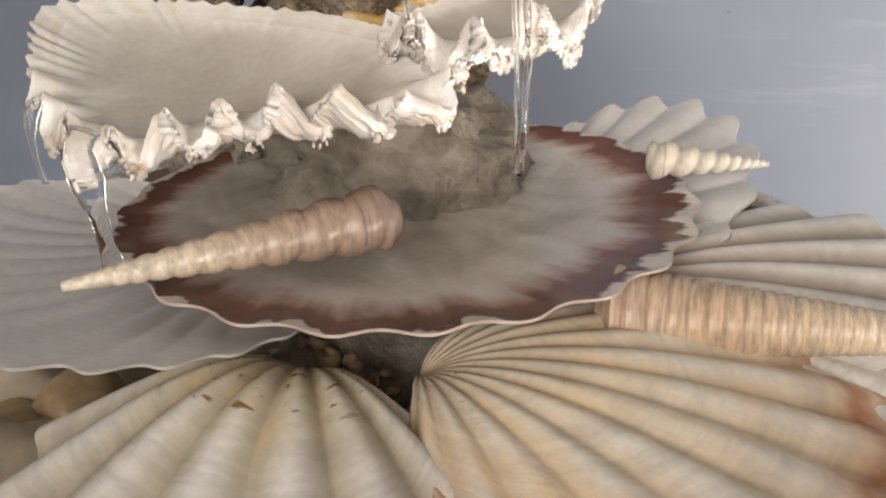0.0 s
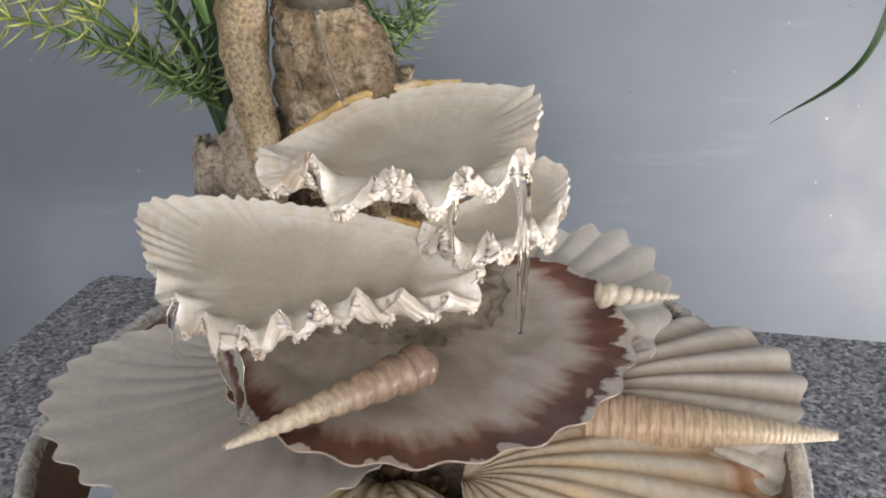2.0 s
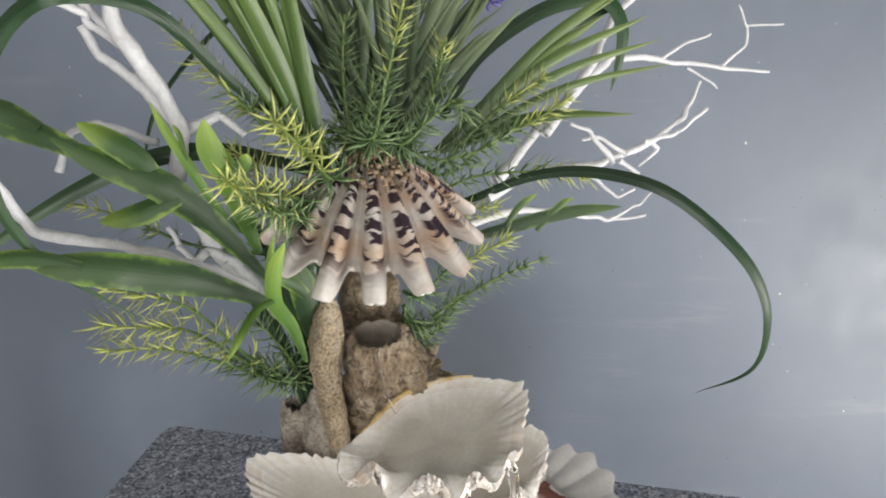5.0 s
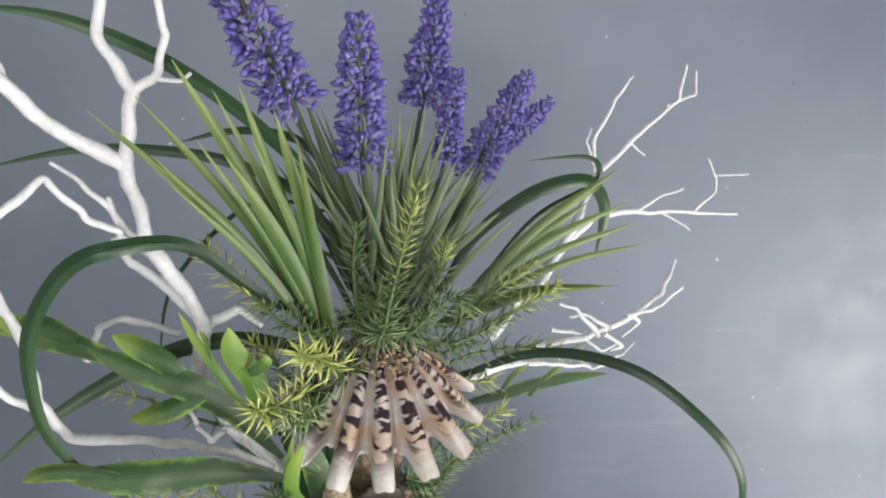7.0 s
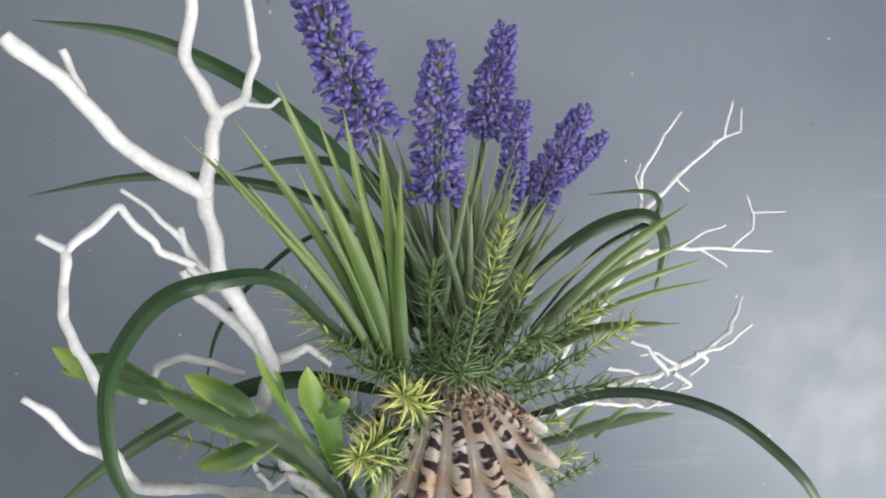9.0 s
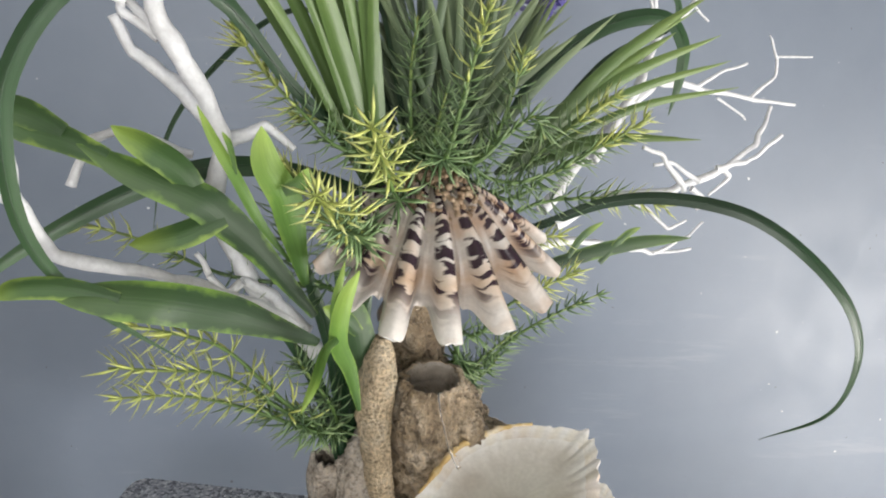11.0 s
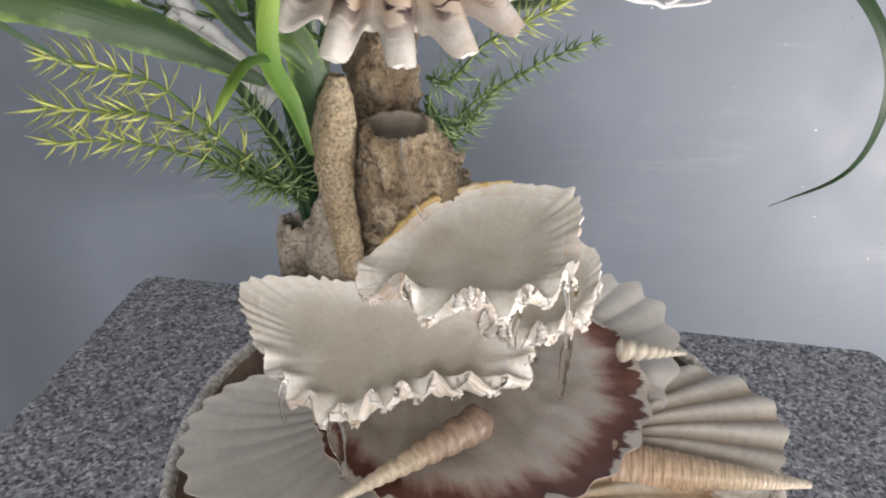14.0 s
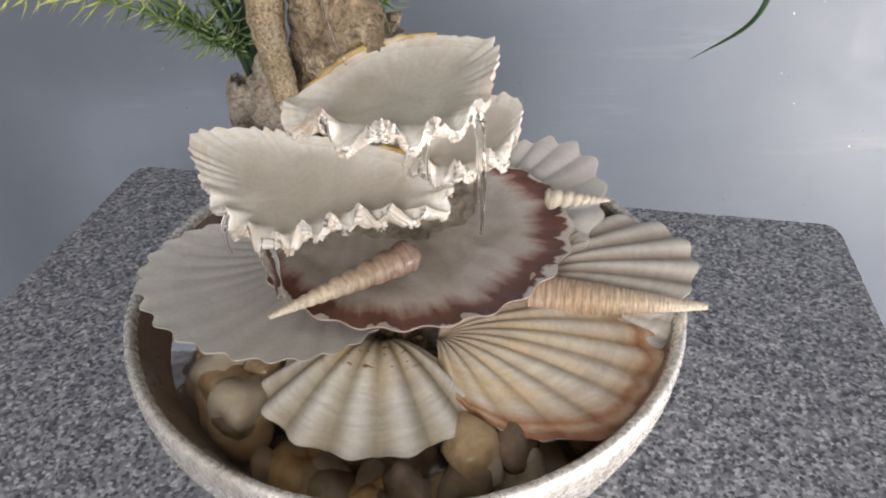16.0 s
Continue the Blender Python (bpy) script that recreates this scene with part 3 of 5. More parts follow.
TABLE = pose(-0.284, 0.42, GROUND, 0, 0, -14.0)


def granite_table():
    ob = thing("granite_table", "speckled grey granite table with rounded corners", "table")
    bm = bmesh.new()
    w, d, h = 0.716, 1.05, 0.03
    out = []
    for cx, cy, a0 in ((w - 0.018, -0.018, 0), (0.022, -0.022, 90), (0.018, -d + 0.018, 180), (w - 0.018, -d + 0.018, 270)):
        for k in range(7):
            a = radians(a0 + 15 * k)
            out.append(Vector((cx + 0.018 * math.cos(a), cy + 0.018 * math.sin(a), 0)))
    f = bm.faces.new([bm.verts.new(p) for p in out])
    ex = bmesh.ops.extrude_face_region(bm, geom=[f])
    for v in ex["geom"]:
        if isinstance(v, bmesh.types.BMVert):
            v.co.z -= h
    bmesh.ops.recalc_face_normals(bm, faces=bm.faces)
    rim = [e for e in bm.edges if abs(e.verts[0].co.z) < 1e-6 and abs(e.verts[1].co.z) < 1e-6]
    bmesh.ops.bevel(bm, geom=rim, offset=0.003, segments=3, affect="EDGES")
    bm.transform(TABLE)
    top = part("tabletop", bm, M_GRANITE, ob)
    for f in top.data.polygons:
        f.use_smooth = abs(f.normal.z) < 0.98
    for x, y in ((0.06, -0.06), (0.656, -0.06), (0.06, -0.99), (0.656, -0.99)):
        bm = bmesh.new()
        bmesh.ops.create_cube(bm, size=1, matrix=TABLE @ Matrix.Translation((x, y, -0.382)) @ Matrix.Diagonal((0.06, 0.06, 0.704, 1)))
        bmesh.ops.bevel(bm, geom=bm.edges, offset=0.004, segments=2, affect="EDGES")
        part("leg", bm, M_GRANITE, ob)


granite_table()

# ---- the bowl ----
BX, BY, BR, BZ = 0.001, 0.045, 0.16, 0.11
WATER_Z = 0.083


def bowl():
    ob = thing("fountain_bowl", "round ceramic bowl with silver-washed grooved outside and dark brown inside", "bowl")
    prof_out = [(0.075, GROUND), (0.088, GROUND + 0.001), (0.112, 0.012), (0.142, 0.05), (0.155, 0.08), (0.159, 0.1), (0.159, 0.107), (0.158, 0.11), (0.156, 0.111), (0.1535, 0.1095), (0.152, 0.106)]
    prof_in = [(0.152, 0.106), (0.149, 0.1), (0.139, 0.08), (0.12, 0.05), (0.09, 0.025), (0.05, 0.016), (0.001, 0.015)]
    for name, prof, m in (("outer_wall", prof_out, M_SILVER), ("inner_wall", prof_in, M_BOWL_IN)):
        bm = bmesh.new()
        line = smooth_line([(r, 0, z) for r, z in prof], 46)
        rows, uvs = [], []
        for p in line:
            rows.append([])
            uvs.append([])
            for j in range(768):
                a = 2 * math.pi * j / 768
                q = Vector((math.cos(a), math.sin(a), 0))
                lump = 0.0004 * noise.fractal(Vector((q.x * 14, q.y * 14, p.z * 16)), 0.8, 2, 3)
                comb = 0.0008 * math.sin(a * 128 + 3 * noise.noise(Vector((q.x * 6, q.y * 6, p.z * 20)))) * (1 if p.z < 0.098 and name == "outer_wall" else 0)
                rows[-1].append(Vector((BX, BY, 0)) + q * (p.x + lump + comb) + Vector((0, 0, p.z + lump * 0.6)))
                uvs[-1].append((j / 768, p.z))
        top = sheet(bm, rows, uvs, wrap=True)
        bm.faces.new(top[-1] if name == "inner_wall" else top[0])
        bmesh.ops.recalc_face_normals(bm, faces=bm.faces)
        part(name, bm, m, ob)


bowl()


def pool(name, c, r, z, label, m, lump=0.0006):
    bm = bmesh.new()
    rows, uvs = [], []
    for i in range(16):
        rr = r * (i + 0.02) / 15
        rows.append([Vector((c[0] + rr * math.cos(a), c[1] + rr * math.sin(a), z + lump * noise.noise(Vector((math.cos(a) * rr * 60, math.sin(a) * rr * 60, 0))))) for a in (2 * math.pi * j / 72 for j in range(72))])
        uvs.append([(j / 72, i / 15) for j in range(72)])
    sheet(bm, rows, uvs, wrap=True)
    ob = single(name, bm, m, label, "water", kind="structure")
    ob.visible_shadow = False
    return ob


pool("water", (BX, BY), 0.1395, WATER_Z, "still clear water round the pebbles in the bowl", M_POOL)

# pebbles on the bowl's floor, heaped towards the rim
rng = random.Random(4)


def pebble(c, size, m, label):
    """A worn pebble; those under the two shells that lean on the rim lie deeper."""
    for x, y, rx, ry in ((-0.024, -0.034, 0.058, 0.044), (0.08, -0.014, 0.068, 0.05)):
        if ((c[0] - x) / rx) ** 2 + ((c[1] - y) / ry) ** 2 < 1:
            c = (c[0], c[1], min(c[2], 0.089 - size[2] * 1.3 - 0.012))
    bm = bmesh.new()
    bmesh.ops.create_icosphere(bm, subdivisions=3, radius=1)
    off = Vector((rng.random() * 50, rng.random() * 50, 0))
    for v in bm.verts:
        v.co *= 1 + 0.42 * noise.noise(v.co * 0.9 + off) + 0.09 * noise.noise(v.co * 2.6 + off) + 0.03 * noise.noise(v.co * 7 + off)
    bm.transform(Matrix.Translation(c) @ Euler((rng.uniform(-0.4, 0.4), rng.uniform(-0.4, 0.4), rng.random() * 6)).to_matrix().to_4x4() @ Matrix.Diagonal((*size, 1)))
    return single("pebble", bm, m, label, "pebble", "pebbles in the bowl")


PEBBLES = [(-0.125, -0.005, 0.02, 1), (-0.098, -0.03, 0.019, 1), (-0.077, -0.058, 0.024, 0), (-0.112, -0.045, 0.015, 3), (-0.05, -0.082, 0.017, 3), (-0.03, -0.087, 0.013, 2), (0.012, -0.088, 0.019, 2), (0.033, -0.075, 0.019, 0), (0.058, -0.078, 0.014, 3), (-0.01, -0.075, 0.017, 3),
           (0.085, -0.06, 0.016, 3), (0.118, -0.01, 0.017, 0), (0.128, 0.085, 0.014, 2), (0.132, 0.06, 0.015, 3), (0.116, 0.118, 0.016, 1), (-0.13, 0.06, 0.017, 3), (-0.12, 0.1, 0.018, 0), (-0.09, 0.14, 0.018, 3), (0.06, 0.16, 0.02, 3), (0.0, 0.17, 0.02, 0), (0.105, 0.14, 0.017, 0)]
for x, y, r, k in PEBBLES:
    d = math.hypot(x - BX, y - BY)
    near = min(1.0, (0.132 - r) / d)
    x, y = BX + (x - BX) * near, BY + (y - BY) * near
    pebble((x, y, 0.081 if abs(x + 0.025) < 0.05 else 0.085), (r * 0.95, r * 0.75, r * 0.66), M_PEBBLE[k], ("smooth tan pebble", "smooth pale cream pebble", "pitted ochre pebble", "dark grey-brown pebble")[k] + " half under water in the bowl")
for k in range(34):
    if k > 12 and rng.random() < 0.3:
        continue
    a, r = 2.7 + 3.5 * k / 33 + rng.uniform(-0.06, 0.06), rng.uniform(0.009, 0.0175)
    d = 0.136 - r + rng.uniform(-0.01, 0.0)
    pebble((BX + d * math.cos(a), BY + d * math.sin(a), 0.074 + rng.random() * 0.01), (r * rng.uniform(0.9, 1.3), r * rng.uniform(0.75, 1.0), r * 0.72), M_PEBBLE[rng.choice((0, 1, 2, 3, 3, 3))], "smooth wet brown pebble against the bowl's wall")
for k in range(30):
    a, d, r = rng.uniform(2.2, 6.2), rng.uniform(0.085, 0.122), rng.uniform(0.008, 0.0135)
    pebble((BX + d * math.cos(a), BY + d * math.sin(a), 0.076 + rng.random() * 0.014), (r * 1.2, r * 0.9, r * 0.8), M_PEBBLE[rng.choice((0, 1, 2, 2, 3))], "small wet brown pebble among larger ones in the bowl")
for k in range(46):
    a, d = rng.random() * 6.28, rng.uniform(0.02, 0.118)
    pebble((BX + d * math.cos(a), BY + d * math.sin(a), 0.04 + rng.random() * 0.022), (rng.uniform(0.013, 0.02), rng.uniform(0.012, 0.016), 0.011), M_PEBBLE[rng.choice((0, 2, 3, 3))], "dark wet pebble under water in the bowl")

# mortar mound that carries the shells
bm = bmesh.new()
bmesh.ops.create_icosphere(bm, subdivisions=5, radius=1)
for v in bm.verts:
    n3 = noise.fractal(v.co * 2.2, 0.8, 2, 4)
    v.co *= 1 + 0.16 * n3 + 0.05 * noise.noise(v.co * 9)
bm.transform(Matrix.Translation((-0.003, 0.07, 0.051)) @ Matrix.Diagonal((0.075, 0.09, 0.05, 1)))
single("mortar_mound", bm, M_ROCK, "wet sandy mortar mound under the shells", "rock")
bm = bmesh.new()
for k in range(120):
    a = rng.uniform(-2.6, -0.6)
    d = rng.uniform(0.062, 0.09)
    bmesh.ops.create_icosphere(bm, subdivisions=1, radius=rng.uniform(0.0015, 0.004), matrix=Matrix.Translation((0.005 + d * 0.5 * math.cos(a), 0.07 + d * math.sin(a), 0.101 - (d - 0.06) * 0.9 + rng.uniform(-0.004, 0.003))) @ Euler((a, d * 90, k)).to_matrix().to_4x4() @ Matrix.Diagonal((1.2, 0.8, 0.55, 1)))
single("gravel_chips", bm, M_GRAVEL, "brown gravel chips stuck in wet mortar", "gravel", kind="stuff")

bm = bmesh.new()
bmesh.ops.create_icosphere(bm, subdivisions=5, radius=1)
for v in bm.verts:
    v.co *= 1 + 0.2 * noise.fractal(v.co * 2.6 + Vector((7, 1, 3)), 0.8, 2, 4) + 0.05 * noise.noise(v.co * 11)
bm.transform(Matrix.Translation((-0.004, 0.115, 0.122)) @ Matrix.Diagonal((0.052, 0.04, 0.034, 1)))
single("mortar_rock", bm, M_ROCK, "mossy brown mortar rock at the driftwood's foot", "rock")

# ---- driftwood ----


def driftwood():
    ob = thing("driftwood_stand", "brown knotted driftwood trunk rising from the bowl", "driftwood")
    bm = bmesh.new()
    tube(bm, [(-0.012, 0.138, 0.06), (-0.014, 0.137, 0.14), (-0.022, 0.135, 0.19), (-0.03, 0.131, 0.212), (-0.033, 0.128, 0.223)], lambda s: 0.041 - 0.006 * s - 0.008 * s ** 4, 110, 80, 0.34, 75, 3)
    part("trunk", bm, M_BARK, ob)
    bm = bmesh.new()
    tube(bm, [(-0.03, 0.15, 0.16), (-0.04, 0.148, 0.23), (-0.043, 0.145, 0.28), (-0.042, 0.143, 0.33), (-0.038, 0.14, 0.372)], lambda s: 0.021 - 0.005 * s, 70, 48, 0.26, 85, 5)
    part("upper_trunk", bm, M_BARK, ob)
    bm = bmesh.new()
    tube(bm, [(-0.064, 0.097, 0.292), (-0.066, 0.096, 0.271), (-0.067, 0.095, 0.249), (-0.065, 0.094, 0.222), (-0.06, 0.096, 0.185)], lambda s: 0.0112 * math.sin(math.pi * (0.03 + 0.9 * s)) ** 0.4 * (0.9 + 0.12 * math.sin(7 * s)), 50, 32, 0.16, 90, 7)
    part("side_branch", bm, M_WOOD, ob, "smooth pale side branch")
    bm = bmesh.new()
    tube(bm, [(-0.067, 0.112, 0.23), (-0.073, 0.112, 0.206), (-0.072, 0.112, 0.184), (-0.069, 0.112, 0.157), (-0.067, 0.112, 0.124)], lambda s: 0.0138 * math.sin(math.pi * (0.03 + 0.75 * s)) ** 0.5, 60, 40, 0.3, 95, 9)
    part("root_knot", bm, M_GREYWOOD, ob, "grey knotted root")
    bm = bmesh.new()
    line = smooth_line([(-0.09, 0.125, 0.202), (-0.091, 0.125, 0.186), (-0.09, 0.125, 0.164), (-0.089, 0.125, 0.131), (-0.085, 0.125, 0.096)], 30)
    rows = []
    for k, r in [(i, 0.0075) for i in range(12, -1, -1)] + [(0, 0.0088)] + [(i, 0.0098) for i in range(0, 30)]:
        rows.append([])
        for j in range(40):
            a = 2 * math.pi * j / 40
            top = max(0.0, 1 - k / 9)
            jag = 0.007 * noise.noise(Vector((math.cos(a) * 2, math.sin(a) * 2, 4))) + 0.003 * noise.noise(Vector((math.cos(a) * 6, math.sin(a) * 6, 1)))
            rr = r * (1 + 0.22 * noise.fractal(Vector((math.cos(a) * 1.6, math.sin(a) * 1.6, k * 0.06)), 0.8, 2, 4)) * (1 + 0.012 * k)
            rows[-1].append(line[k] + Vector((math.cos(a) * rr, math.sin(a) * rr, jag * top)))
    sheet(bm, rows, [[(j / 40, i / 42) for j in range(40)] for i in range(len(rows))], wrap=True)
    bmesh.ops.recalc_face_normals(bm, faces=bm.faces)
    part("stump", bm, M_GREYWOOD, ob, "weathered hollow stump")
    # clay spout: a short open pipe that looks up and forward
    ax = Vector((0.05, -0.12, 0.99)).normalized()
    c = Vector((-0.036, 0.099, 0.2655))
    x = ax.orthogonal().normalized()
    y = ax.cross(x)
    rows, uvs = [], []
    for name, prof, m, note in (("spout_collar", [(0.026, -0.066), (0.029, -0.046), (0.0262, -0.026), (0.0208, -0.007), (0.0172, 0.0), (0.0154, 0.0015), (0.0146, 0.001)], M_BARK, ""),
                                ("spout", [(0.0148, 0.0012), (0.0138, -0.001), (0.0132, -0.008), (0.0126, -0.011), (0.004, -0.0115), (0.0005, -0.0115)], M_CLAY, "wet grey clay spout")):
        bm = bmesh.new()
        rows, uvs = [], []
        prof = smooth_line([(r, h, 0) for r, h in prof], 22)
        for i, p in enumerate(prof):
            lump = 0.2 if name == "spout_collar" else 0.05
            lean = Vector((0.26, 0.24, 0)) * (max(0.0, -p.y) if name == "spout_collar" else 0.0)
            rows.append([c + lean + ax * (p.y + 0.0012 * noise.noise(Vector((math.cos(a) * 2, math.sin(a) * 2, 3)))) + (x * math.cos(a) * 1.12 + y * math.sin(a)) * p.x * 0.92 * (1 + lump * noise.fractal(Vector((math.cos(a) * 3.5, math.sin(a) * 3.5, p.y * 45)), 0.7, 2, 5)) for a in (2 * math.pi * j / 72 for j in range(72))])
            uvs.append([(j / 72, i / 21) for j in range(72)])
        sheet(bm, rows, uvs, wrap=True)
        bmesh.ops.recalc_face_normals(bm, faces=bm.faces)
        part(name, bm, m, ob, note)


driftwood()

# ---- shells ----


def shell(name, label, inside, outside, **k):
    """A scallop half: its valve, and the thin margin that runs round it."""
    ob = thing(name, label, "seashell", "scallop shells in the bowl")
    for piece, span, nu in (("valve", (0.0, 0.93), 44), ("margin", (0.93, 1.0), 8)):
        bm = bmesh.new()
        fan_shell(bm, span=span, nu=nu, nv=240, **k)
        part(piece, bm, (inside, outside), ob)


def closed_line(points, n):
    """n points on a smooth closed line through the given ones."""
    p = [Vector(q) for q in points]
    out = []
    for k in range(n):
        t = k / n * len(p)
        i, f = int(t), t - int(t)
        a, b, c, d = (p[(i + q) % len(p)] for q in (-1, 0, 1, 2))
        out.append(0.5 * (2 * b + (c - a) * f + (2 * a - 5 * b + 4 * c - d) * f * f + (3 * b - 3 * c + d - a) * f ** 3))
    return out


def clam(label, outline, hinge, seed, deep=0.009, folds=0.0058, ribs=16, wall=0.0095):
    """A deep fluted clam half: a smooth cup, a crusty folded rim, and an orange line along the hinge.
    outline: the plan of its rim; hinge: from where to where along it, 0 to 1."""
    ob = thing("fluted_clam_shell", label, "seashell", "fluted clam cups of the cascade")
    nv = 520
    rim = closed_line(outline, nv)
    mid = sum(rim, Vector()) / nv
    up = Vector((0, 0, 1))
    front, wave, teeth = [], [], []
    gone = 0.0
    for k, p in enumerate(rim):
        gone += (p - rim[k - 1]).length
        away = p - mid
        f = max(0.0, min(1.0, 0.22 - away.normalized().y * 1.15 + 0.15 * abs(away.normalized().x)))
        u = k / nv
        near_hinge = min(abs((u - h + 0.5) % 1 - 0.5) for h in (hinge[0], (hinge[0] + hinge[1]) / 2, hinge[1]))
        f *= min(1.0, near_hinge * 14)
        w = math.cos(gone / 0.27 * ribs * 2 * math.pi + 2.0 * noise.noise(Vector((u * 6, seed, 0))))
        w = math.copysign(abs(w) ** 0.75, w) * (0.85 + 0.7 * noise.noise(Vector((u * 11, seed + 3, 0))))
        front.append(f)
        wave.append(w)
        teeth.append(math.cos(gone * 2 * math.pi / 0.0085 + 4 * noise.noise(Vector((u * 16, seed, 1)))) * (0.55 + 1.6 * noise.noise(Vector((u * 31, seed, 8)))) * min(1.0, near_hinge * 10) * (1 - 0.75 * f))

    def surface(s0, s1, nu, thick, name, mats, note):
        rows, uvs = [], []
        for i in range(nu + 1):
            s = s0 + (s1 - s0) * i / nu
            rows.append([])
            uvs.append([])
            for k in range(nv + 1):
                q = k % nv
                p, f = rim[q], front[q]
                rip = noise.fractal(Vector((k / nv * 90, s * 4, seed)), 0.6, 2.0, 3) if k < nv else noise.fractal(Vector((0, s * 3, seed)), 0.7, 2.0, 3)
                edge = max(0.0, (s - 0.66) / 0.34)
                r = s * (1 - 0.075 * edge ** 1.5 * wave[q] * f + 0.022 * edge * teeth[q] + 0.008 * edge ** 2 * rip * f)
                c = mid.lerp(p, r)
                lines = 0.00016 * teeth[q] * max(0.0, (s - 0.55) / 0.45)
                z = -deep * (1 - s ** 2.4) + folds * edge ** 1.6 * wave[q] * f + 0.0016 * edge ** 2 * rip * f + 0.0008 * edge * teeth[q] + lines
                rows[-1].append(c + up * z)
                uvs[-1].append((k / nv, s))
        bm = bmesh.new()
        sheet(bm, rows, uvs, lambda i, j: thick(s0 + (s1 - s0) * i, j), (0, 1))
        part(name, bm, mats, ob, note)

    def body(s, j):
        k = int(j * nv) % nv
        f = front[k]
        n = noise.fractal(Vector((j * 75, s * 26, seed)), 0.6, 2.1, 4)
        lump = max(0.0, noise.noise(Vector((j * 46, s * 13, seed + 5)))) ** 0.6
        ledge = abs(math.sin(s * 40 + 3 * noise.noise(Vector((j * 30, 0, seed)))))
        round_off = math.sqrt(max(0.0, 1 - max(0.0, (s - 0.8) / 0.2) ** 2))
        return 0.0016 + (0.2 + 0.8 * f) * ((wall * (0.55 + 0.25 * wave[k])) * round_off * s + 0.0028 * lump * s + 0.0017 * max(-0.6, n) * ledge * s)

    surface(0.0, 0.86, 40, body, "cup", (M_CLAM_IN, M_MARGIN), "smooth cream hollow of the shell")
    surface(0.86, 1.0, 16, body, "fluted_rim", (M_RIM, M_MARGIN), "crusty white folded rim")
    crumbs = random.Random(int(seed * 10))
    bm = bmesh.new()
    for k in range(nv):
        for _ in range(3):
            if crumbs.random() > front[k] * 0.62 - 0.05:
                continue
            size = crumbs.uniform(0.0005, 0.0016)
            down = 0.6 * crumbs.random()
            c = mid.lerp(rim[k], 1.0 - 0.05 * wave[k] * front[k] - 0.04 * down + crumbs.uniform(-0.015, 0.01)) + up * (folds * wave[k] * front[k] - 0.0015 - down * wall * 0.75)
            turn = Euler([crumbs.random() * 6 for _ in range(3)]).to_matrix().to_4x4()
            bmesh.ops.create_icosphere(bm, subdivisions=1, radius=size, matrix=Matrix.Translation(c) @ turn @ Matrix.Diagonal((1.3, 1.0, 0.45, 1)))
    part("crust", bm, M_CRUST, ob, "white and tan crusty growth")
    a, b = int(hinge[0] * nv), int(hinge[1] * nv)
    bm = bmesh.new()
    tube(bm, [rim[k % nv] + Vector((0, 0, 0.0006)) for k in range(a, b, 4)], lambda t: 0.0021 * math.sin(math.pi * (0.06 + 0.88 * t)) ** 0.5 * (0.75 + 0.5 * noise.noise(Vector((t * 14, seed, 0)))), 70, 10, 0.5, 190, seed)
    part("hinge_line", bm, M_ORANGE, ob, "orange-stained hinge line")


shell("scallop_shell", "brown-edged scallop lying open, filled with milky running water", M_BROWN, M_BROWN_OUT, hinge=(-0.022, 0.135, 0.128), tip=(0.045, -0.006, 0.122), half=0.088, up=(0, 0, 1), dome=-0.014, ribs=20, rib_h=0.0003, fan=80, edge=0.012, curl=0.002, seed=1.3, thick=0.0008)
shell("scallop_shell", "large pearl-grey scallop lying hollow side up", M_PEARL, M_PEARL_OUT, hinge=(-0.042, 0.08, 0.113), tip=(-0.114, -0.021, 0.131), half=0.066, up=(0, -0.1, 1), dome=-0.011, ribs=22, rib_h=0.0005, fan=80, edge=0.018, curl=0.0, seed=2.1, thick=0.0007)
shell("scallop_shell", "white ribbed scallop leaning behind the brown one", M_PEARL, M_PEARL_OUT, hinge=(0.042, 0.117, 0.106), tip=(0.126, 0.087, 0.129), half=0.056, up=(0.0, -0.3, 0.95), dome=-0.006, ribs=13, rib_h=0.0022, fan=80, edge=0.03, seed=3.7, thick=0.001)
shell("scallop_shell", "grey-banded ribbed scallop, back up, beside the bowl's edge", M_RIB, M_PEARL, hinge=(0.062, 0.046, 0.098), tip=(0.171, 0.044, 0.116), half=0.044, up=(0, -0.1, 1), dome=0.011, ribs=11, rib_h=0.0026, fan=76, edge=0.015, seed=4.2)
shell("scallop_shell", "white scallop valve under the tower shell", M_PEARL_OUT, M_PEARL, hinge=(0.1, 0.022, 0.097), tip=(0.158, 0.008, 0.106), half=0.03, up=(0, -0.1, 1), dome=0.007, ribs=11, rib_h=0.001, fan=76, edge=0.012, seed=4.9)
shell("scallop_shell", "cream ribbed scallop with brown flecks, back up, leaning on the rim", M_FRONT, M_PEARL, hinge=(-0.0158, 0.003, 0.093), tip=(-0.0315, -0.071, 0.0945), half=0.0498, up=(0, -0.1, 1), dome=0.018, ribs=10, rib_h=0.003, fan=84, edge=0.035, seed=5.5)
shell("scallop_shell", "cream scallop with rust-brown margin, back up, on the rim", M_RUST, M_PEARL, hinge=(0.016, 0.002, 0.098), tip=(0.14, -0.026, 0.1), half=0.053, up=(0, -0.1, 1), dome=0.012, ribs=14, rib_h=0.0019, fan=83, edge=0.014, crust=0.09, seed=6.6)

